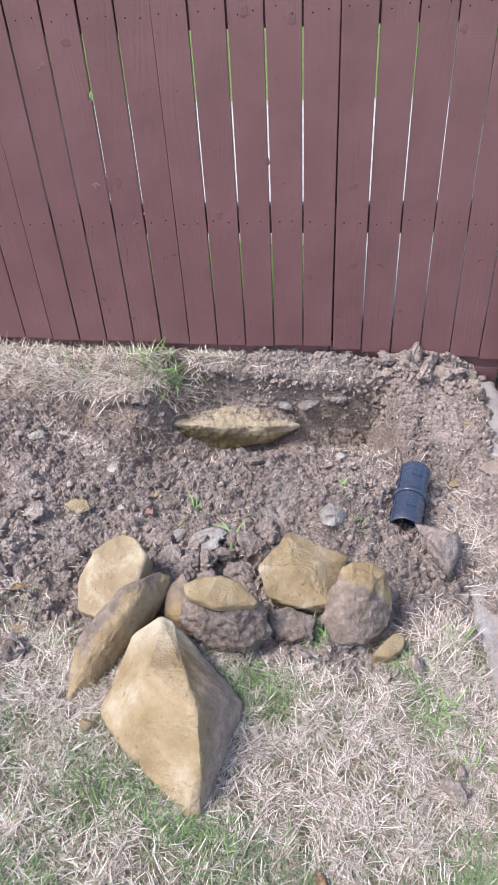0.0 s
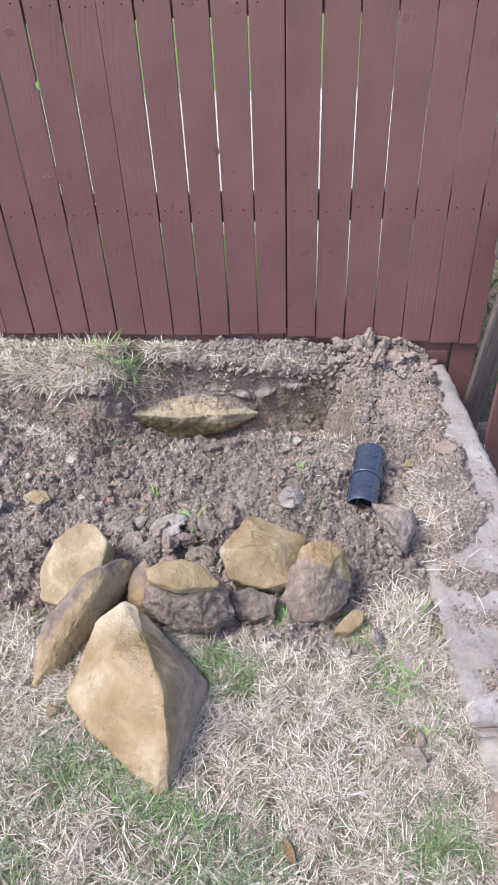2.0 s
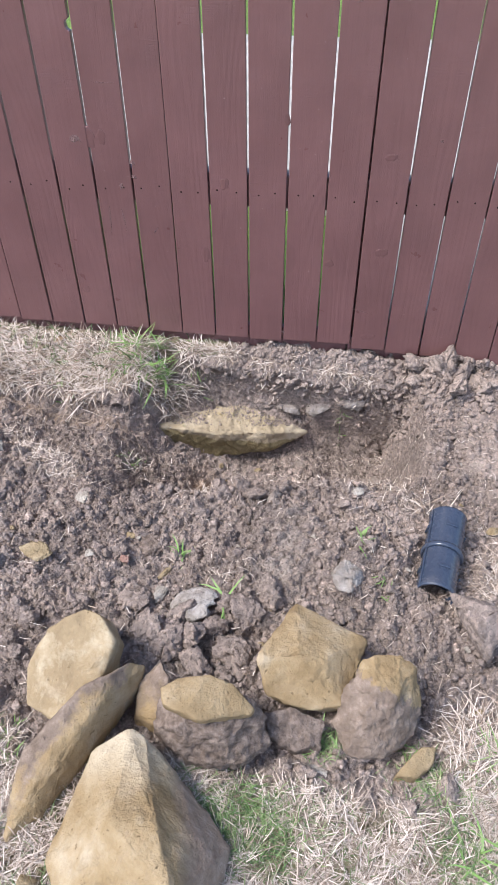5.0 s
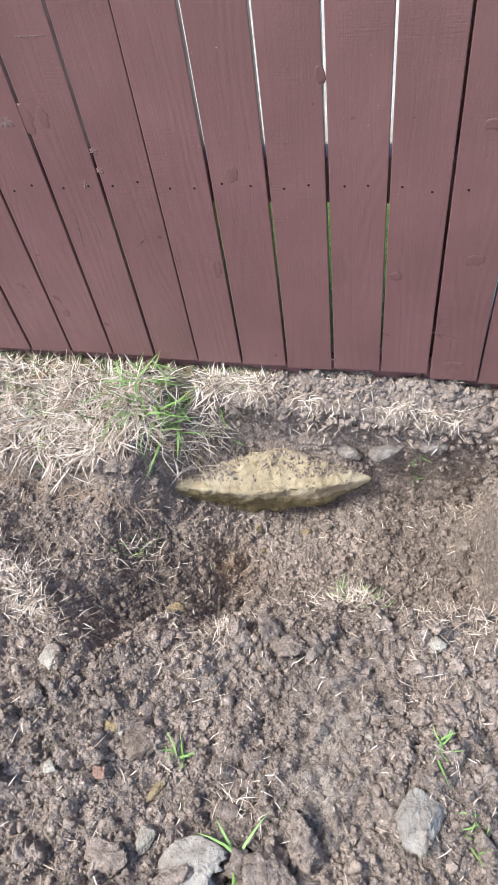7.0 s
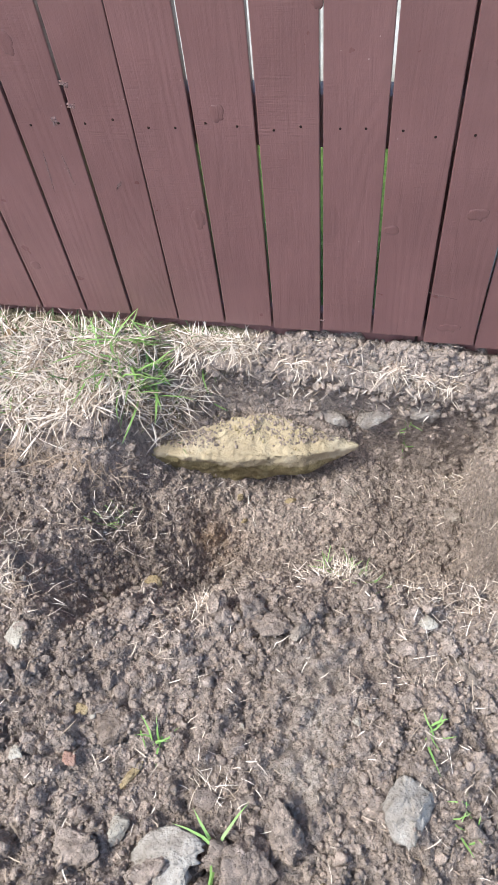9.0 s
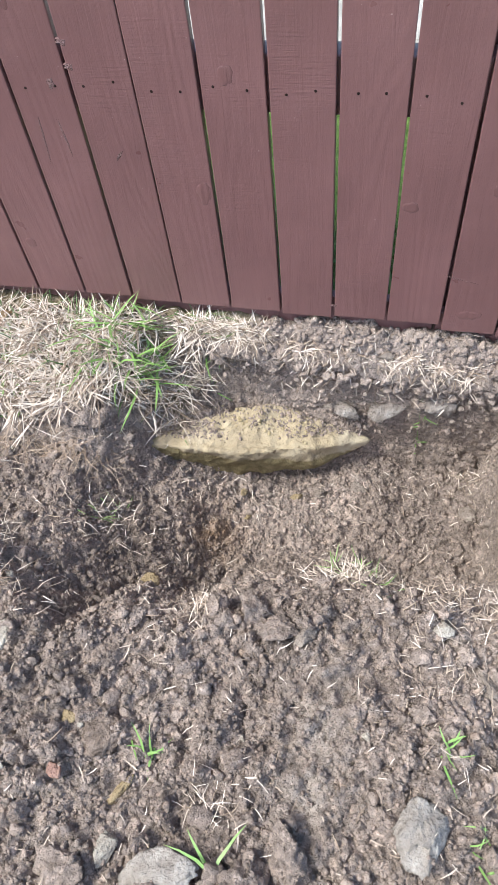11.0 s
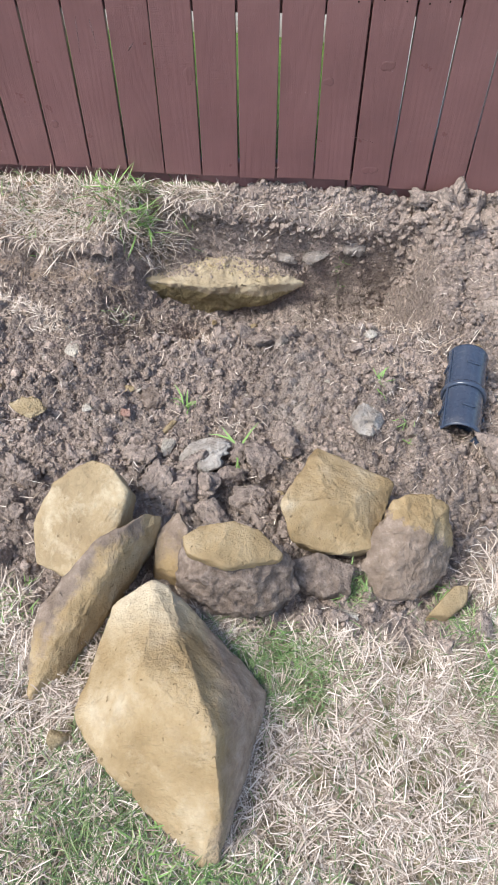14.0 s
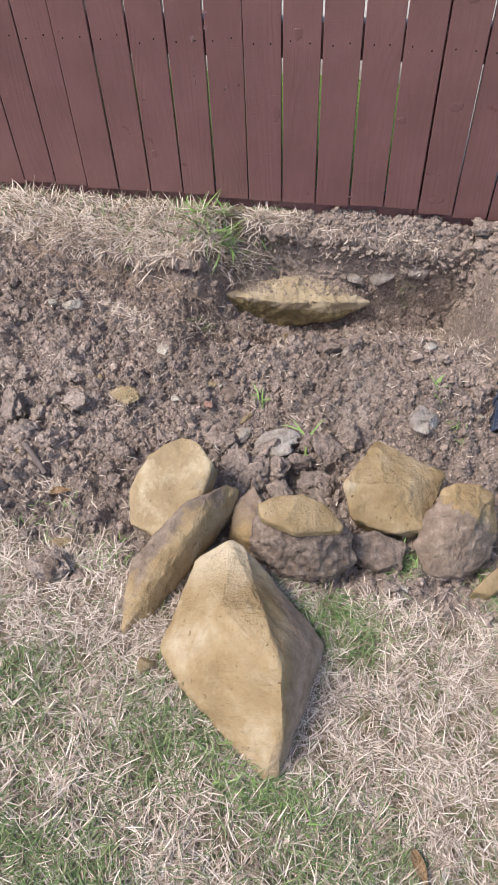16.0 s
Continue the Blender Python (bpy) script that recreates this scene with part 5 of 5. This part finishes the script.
rnd_blades("dry_lawn", "dry straw-coloured lawn thatch", field(62000, -1.1, 0.46, -2.1, -1.2, weight=straw_weight), (48, 90), (0.010, 0.042), (0.0007, 0.0019), LAWN_STRAW)
rnd_blades("dry_lawn", "short dry lawn stubble", field(30000, -1.1, 0.46, -2.1, -1.2), (30, 85), (0.006, 0.018), (0.0005, 0.0012), LAWN_STRAW)
rnd_blades("thin_green_lawn", "sparse dull green lawn blades", field(17000, -1.15, 0.5, -2.35, -1.22, weight=green_weight), (15, 78), (0.012, 0.034), (0.0009, 0.0017), MUTED)
green_patch = np.concatenate([clump(850, -0.14, -1.335, 0.07, 0.035), clump(260, -0.215, -1.635, 0.05, 0.02), clump(420, -0.60, -1.78, 0.09, 0.06), clump(260, 0.19, -1.22, 0.04, 0.025), clump(160, -0.02, -1.19, 0.02, 0.012), clump(380, 0.29, -1.62, 0.04, 0.05)])
rnd_blades("green_patches", "dense short green grass beside the stones", green_patch, (15, 78), (0.012, 0.032), (0.0008, 0.0016), PATCH_GREEN)
lip = field(4600, -1.45, -0.42, -0.30, -0.014, 0.5)
rnd_blades("dry_tussock", "long dry straw tussock along the fence", lip, (25, 89), (0.025, 0.072), (0.0012, 0.0030), STRAW, way=-math.pi / 2, spread=2.2)
rnd_blades("dry_tussock", "short dry straw along the fence foot", field(700, -0.5, 0.05, -0.10, -0.012, 0.4), (40, 88), (0.02, 0.05), (0.0013, 0.0028), STRAW)
rnd_blades("dry_tussock", "wisps of green among the straw by the fence", field(420, -1.35, -0.4, -0.2, 0.0, 0.5), (10, 60), (0.03, 0.06), (0.0015, 0.003), MUTED)
rnd_blades("scattered_straw", "bits of dry straw strewn over the soil", off_face(soil_places(RNG, 2400, -1.3, 0.5, -1.33, 0.0)), (72, 91), (0.005, 0.024), (0.0007, 0.0018), STRAW, lift=0.006)
lying = [(60, 0.13, -0.12, 0.02, 0.02), (150, -0.665, -0.605, 0.025, 0.02), (210, -0.735, -0.55, 0.03, 0.022), (70, -0.84, -0.48, 0.03, 0.02),
         (110, -0.07, -0.455, 0.03, 0.02), (90, -0.13, -0.47, 0.03, 0.025), (80, 0.06, -0.53, 0.04, 0.02), (60, 0.14, -0.55, 0.03, 0.02), (420, 0.36, -0.80, 0.04, 0.09), (340, 0.27, -1.15, 0.04, 0.045),
         (60, -0.34, -0.60, 0.03, 0.03), (60, 0.04, -0.66, 0.03, 0.05), (30, -0.25, -0.865, 0.02, 0.02), (70, 0.45, -1.12, 0.05, 0.015), (60, -0.57, -0.42, 0.03, 0.03), (70, -0.70, -1.15, 0.03, 0.02)]
rnd_blades("straw_wisps", "wisps of pale dry grass roots on the soil", np.concatenate([clump(int(1.4 * n), *w) for n, *w in lying]), (62, 91), (0.008, 0.034), (0.0007, 0.0016), STRAW, lift=0.004)
long_wisps = np.concatenate([clump(70, 0.35, -0.78, 0.025, 0.06), clump(90, 0.385, -0.90, 0.03, 0.05), clump(60, 0.42, -0.98, 0.03, 0.025), clump(26, 0.20, -0.60, 0.035, 0.012), clump(16, 0.46, -1.14, 0.05, 0.01)])
rnd_blades("long_wisps", "long curled wisps of dead grass on the soil", long_wisps, (55, 88), (0.03, 0.075), (0.0010, 0.0022), STRAW, lift=0.006)
rnd_blades("dry_clump", "dry grass clump beside the kerb", clump(620, 0.272, -1.15, 0.03, 0.045), (15, 85), (0.025, 0.07), (0.0010, 0.0022), STRAW)
lip_straw = np.concatenate([clump(n, x, -0.046, s, 0.007) for n, x, s in ((150, -0.19, 0.03), (90, -0.26, 0.02), (200, -0.06, 0.04), (160, 0.0, 0.025), (60, 0.07, 0.015))])
rnd_blades("lip_straw", "pale dead grass along the trench lip", lip_straw, (35, 92), (0.012, 0.034), (0.0016, 0.0034), STRAW, way=-math.pi / 2, spread=1.2, lift=0.004)
# matted tussocks that hang over the end of the trench
nests = np.stack([RNG.uniform(-1.2, -0.58, 150), RNG.uniform(-0.255, -0.02, 150)], 1)
heads = np.repeat(nests, 19, 0) + RNG.normal(0, 0.012, (150 * 19, 2))
lean = np.repeat(-math.pi / 2 + RNG.normal(0, 0.9, 150), 19) + RNG.normal(0, 0.6, 150 * 19)
m = len(heads)
blades("matted_straw", "matted pale dead grass hanging over the trench", heads, lean, np.radians(RNG.uniform(30, 88, m)), RNG.uniform(0.025, 0.075, m), RNG.uniform(0.0016, 0.0036, m), RNG.uniform(-2.4, 2.4, m), STRAW, lift=0.006)
hang = np.stack([RNG.uniform(-1.1, -0.57, 420), RNG.normal(-0.295, 0.02, 420)], 1)
rnd_blades("hanging_roots", "thin dry roots on the trench bank", hang, (50, 100), (0.02, 0.055), (0.0007, 0.0016), ROOT, way=-math.pi / 2, spread=1.0, lift=0.008)
tufts = [(80, -0.60, -0.10, 0.036, (0.06, 0.125), 0.0068), (30, -0.64, -0.06, 0.03, (0.04, 0.08), 0.004), (22, -0.45, -0.055, 0.014, (0.04, 0.07), 0.0035), (12, -0.585, -0.15, 0.012, (0.06, 0.10), 0.006), (12, -0.575, -0.40, 0.02, (0.02, 0.04), 0.002),
         (22, -0.115, -0.44, 0.022, (0.025, 0.05), 0.002), (10, -0.06, -0.50, 0.015, (0.02, 0.035), 0.002), (9, -0.35, -0.815, 0.008, (0.03, 0.055), 0.004), (5, -0.234, -0.94, 0.006, (0.05, 0.075), 0.0055)]
lawn_tufts = [
         (8, 0.04, -0.75, 0.01, (0.025, 0.045), 0.0035), (16, 0.245, -1.32, 0.02, (0.04, 0.075), 0.005), (46, 0.295, -1.17, 0.024, (0.03, 0.06), 0.003), (30, -0.03, -1.175, 0.012, (0.02, 0.04), 0.002), (24, 0.15, -1.17, 0.02, (0.02, 0.04), 0.002),
         (26, 0.30, -1.42, 0.025, (0.03, 0.055), 0.003), (12, 0.004, -0.07, 0.008, (0.015, 0.03), 0.003), (14, -0.83, -0.16, 0.02, (0.03, 0.06), 0.003), (14, -0.93, -0.10, 0.02, (0.03, 0.06), 0.003), (16, -0.80, -0.25, 0.02, (0.025, 0.04), 0.004),
         (30, -0.69, -1.22, 0.03, (0.012, 0.03), 0.002), (40, -0.55, -1.27, 0.02, (0.015, 0.035), 0.0022), (40, -0.21, -1.62, 0.03, (0.02, 0.045), 0.0025), (40, -0.28, -1.60, 0.025, (0.02, 0.04), 0.0025), (10, 0.08, -0.85, 0.015, (0.02, 0.03), 0.003)]
for n, x, y, s, ln, w in tufts + lawn_tufts:
    tuft = new("grass_tuft")
    tuft.location = (x, y, float(gz(x, y)))
    tagged(tuft, "bright green grass tuft in the soil" if y > -1.2 else "green grass tuft at the lawn edge", "grass", "grass tufts")
    for q in clump(n, x, y, s, s):
        ob = rnd_blades("blade", "", q[None, :], (18, 76), ln, (w * 0.55, w * 0.95), GREEN, thing="", category="", lift=-0.002)
        ob.parent = tuft
        ob.matrix_parent_inverse = Matrix.Translation(tuft.location).inverted()


def leaf(x, y, length, width, turn, mat, name="dead_leaf", label="dry tan leaf lying on the lawn"):
    bm = bmesh.new()
    rows = []
    for i in range(9):
        s = i / 8
        w = width * math.sin(math.pi * min(0.97, s + 0.03)) ** 0.8 * (1 - 0.3 * s)
        z = 0.006 * math.sin(s * 3.0) + 0.004
        rows.append([bm.verts.new((length * (s - 0.5), k * w / 2, z + 0.005 * k * k)) for k in (-1, -0.5, 0, 0.5, 1)])
    for a, b in zip(rows, rows[1:]):
        for k in range(4):
            bm.faces.new((a[k], a[k + 1], b[k + 1], b[k]))
    out = bmesh.ops.solidify(bm, geom=bm.faces[:], thickness=0.0008)
    ob = part(name, bm, mat)
    ob.matrix_basis = pose(x, y, float(gz(x, y)) + 0.006, 8, -5, turn)
    tagged(ob, label, "leaf")


leaf(0.012, -1.69, 0.055, 0.02, -65, LEAF)
leaf(-0.69, -1.155, 0.05, 0.018, 10, LEAF, label="dry curled leaf on loose soil")
leaf(-0.86, -0.06, 0.03, 0.02, 30, LEAF, label="dry tan leaf in the straw")


def stick(points, radius, name="stick", label="short brown stick lying on loose soil"):
    cu = bpy.data.curves.new(name, "CURVE")
    cu.dimensions, cu.bevel_depth, cu.bevel_resolution = "3D", radius, 3
    sp = cu.splines.new("POLY")
    sp.points.add(len(points) - 1)
    for q, (x, y, dz) in zip(sp.points, points):
        q.co = (x, y, float(gz(x, y)) + dz, 1)
        q.radius = 1.0
    cu.use_fill_caps = True
    cu.materials.append(GREY_WOOD)
    me_ob = new(name, cu)
    dg = bpy.context.evaluated_depsgraph_get()
    me = bpy.data.meshes.new_from_object(me_ob.evaluated_get(dg))
    bpy.data.objects.remove(me_ob)
    return tagged(new(name, me), label, "stick")


stick([(-0.79, -1.06, 0.014), (-0.765, -1.085, 0.013), (-0.735, -1.115, 0.012)], 0.006)
chip("wood_chip", "flat brown wood chip at the lawn edge", -0.642, -1.27, (0.024, 0.012, 0.006), TAN_STONE, 90, turn=5, lift=1.5, category="wood")


# ---- past the kerb ----
def leaning_plank():
    ob = part("wooden_plank", box_bm(-0.038, 0.038, -0.011, 0.011, 0, 1.0, 0.003), GREY_WOOD)
    ob.matrix_basis = pose(0.652, -0.10, -0.53, 0, 4.2, 12)
    tagged(ob, "weathered grey plank leaning past the fence end", "plank")


leaning_plank()
board = part("fence_board", box_bm(0, 0.1, 0, 0.017, -0.6, 0.5, 0.002), FENCE)
board.matrix_basis = pose(0.652, -0.35, 0, 0, -1.5, 8)
tagged(board, "brown-stained upright board beside the kerb", "board")
block = part("wood_block", box_bm(0, 0.22, -0.035, 0.004, 0, 0.075, 0.003), GREY_WOOD)
block.matrix_basis = pose(0.652, -0.012, 0.31, 0, 0, 0)
tagged(block, "weathered rail end fixed at the fence end", "rail")
beam = part("wood_block", box_bm(0, 0.3, -0.02, 0.02, -0.04, 0.04, 0.003), GREY_WOOD)
beam.matrix_basis = pose(0.66, -0.08, -0.42, 0, 0, 5)
tagged(beam, "grey board lying below the kerb", "board")


def bush():
    """Leafy shoots showing through past the end of the fence."""
    n = 150
    xy = np.stack([RNG.uniform(0.69, 1.0, n), RNG.uniform(0.06, 0.35, n)], 1)
    p = np.stack([xy[:, 0], xy[:, 1], RNG.uniform(-0.45, 0.5, n)], 1)
    rot = turns(RNG, n)
    shape = np.array([(-1, 0, 0), (-0.3, -0.42, 0.12), (-0.3, 0.42, 0.12), (0.4, -0.36, 0.1), (0.4, 0.36, 0.1), (1, 0, -0.1)])
    co = np.einsum("nij,vj->nvi", rot, shape) * RNG.uniform(0.012, 0.026, n)[:, None, None] + p[:, None, :]
    b = (np.arange(n) * 6)[:, None]
    ob = new("leafy_shoots", mesh_np("leafy_shoots", co.reshape(-1, 3), b + [[1, 3, 4, 2]], np.concatenate([b + [[0, 1, 2]], b + [[3, 5, 4]]]), MUTED))
    tagged(ob, "green leafy shoots behind the fence end", "bush", kind="stuff")


bush()


def wire():
    pts = []
    for k in range(50):
        a = k * 0.42
        r = 0.028 + 0.004 * math.sin(k * 0.9)
        pts.append((0.672 + r * math.cos(a), -0.74 + r * math.sin(a), 0.012 + 0.002 * k / 5))
    w = stick(pts, 0.0015, "wire_coil", "small coil of pale wire below the kerb")
    w.data.materials.clear()
    w.data.materials.append(PALE_STONE)
    w["category"] = "wire"


wire()

# ---- past the fence ----
rnd_blades("neighbour_lawn", "green lawn blades past the fence", np.stack([RNG.uniform(-1.3, 0.06, 9000), RNG.uniform(0.07, 0.29, 9000)], 1), (5, 60), (0.02, 0.05), (0.002, 0.004), GREEN)
slab = part("pavement", worn_block([(0.09, 0.12), (0.58, 0.12), (0.58, 0.74), (0.09, 0.74)], lambda y: 0.02, 0.1, PALE_PATH, 0.06, 0.003), PALE_PATH)
tagged(slab, "pale concrete paving close behind the fence", "pavement", kind="structure")
pave = part("pavement", worn_block([(-6, 0.75), (0.75, 0.75), (0.75, 2.3), (-6, 2.3)], lambda y: 0.02, 0.1, PALE_PATH, 0.15, 0.003), PALE_PATH)
tagged(pave, "pale concrete path past the fence", "pavement", kind="structure")


# set the site level against the upright fence
for ob in list(scene.objects):
    if ob.parent is None and ob.type in {"MESH", "EMPTY"} and ob.name != "fence":
        ob.matrix_basis = TILT @ ob.matrix_basis
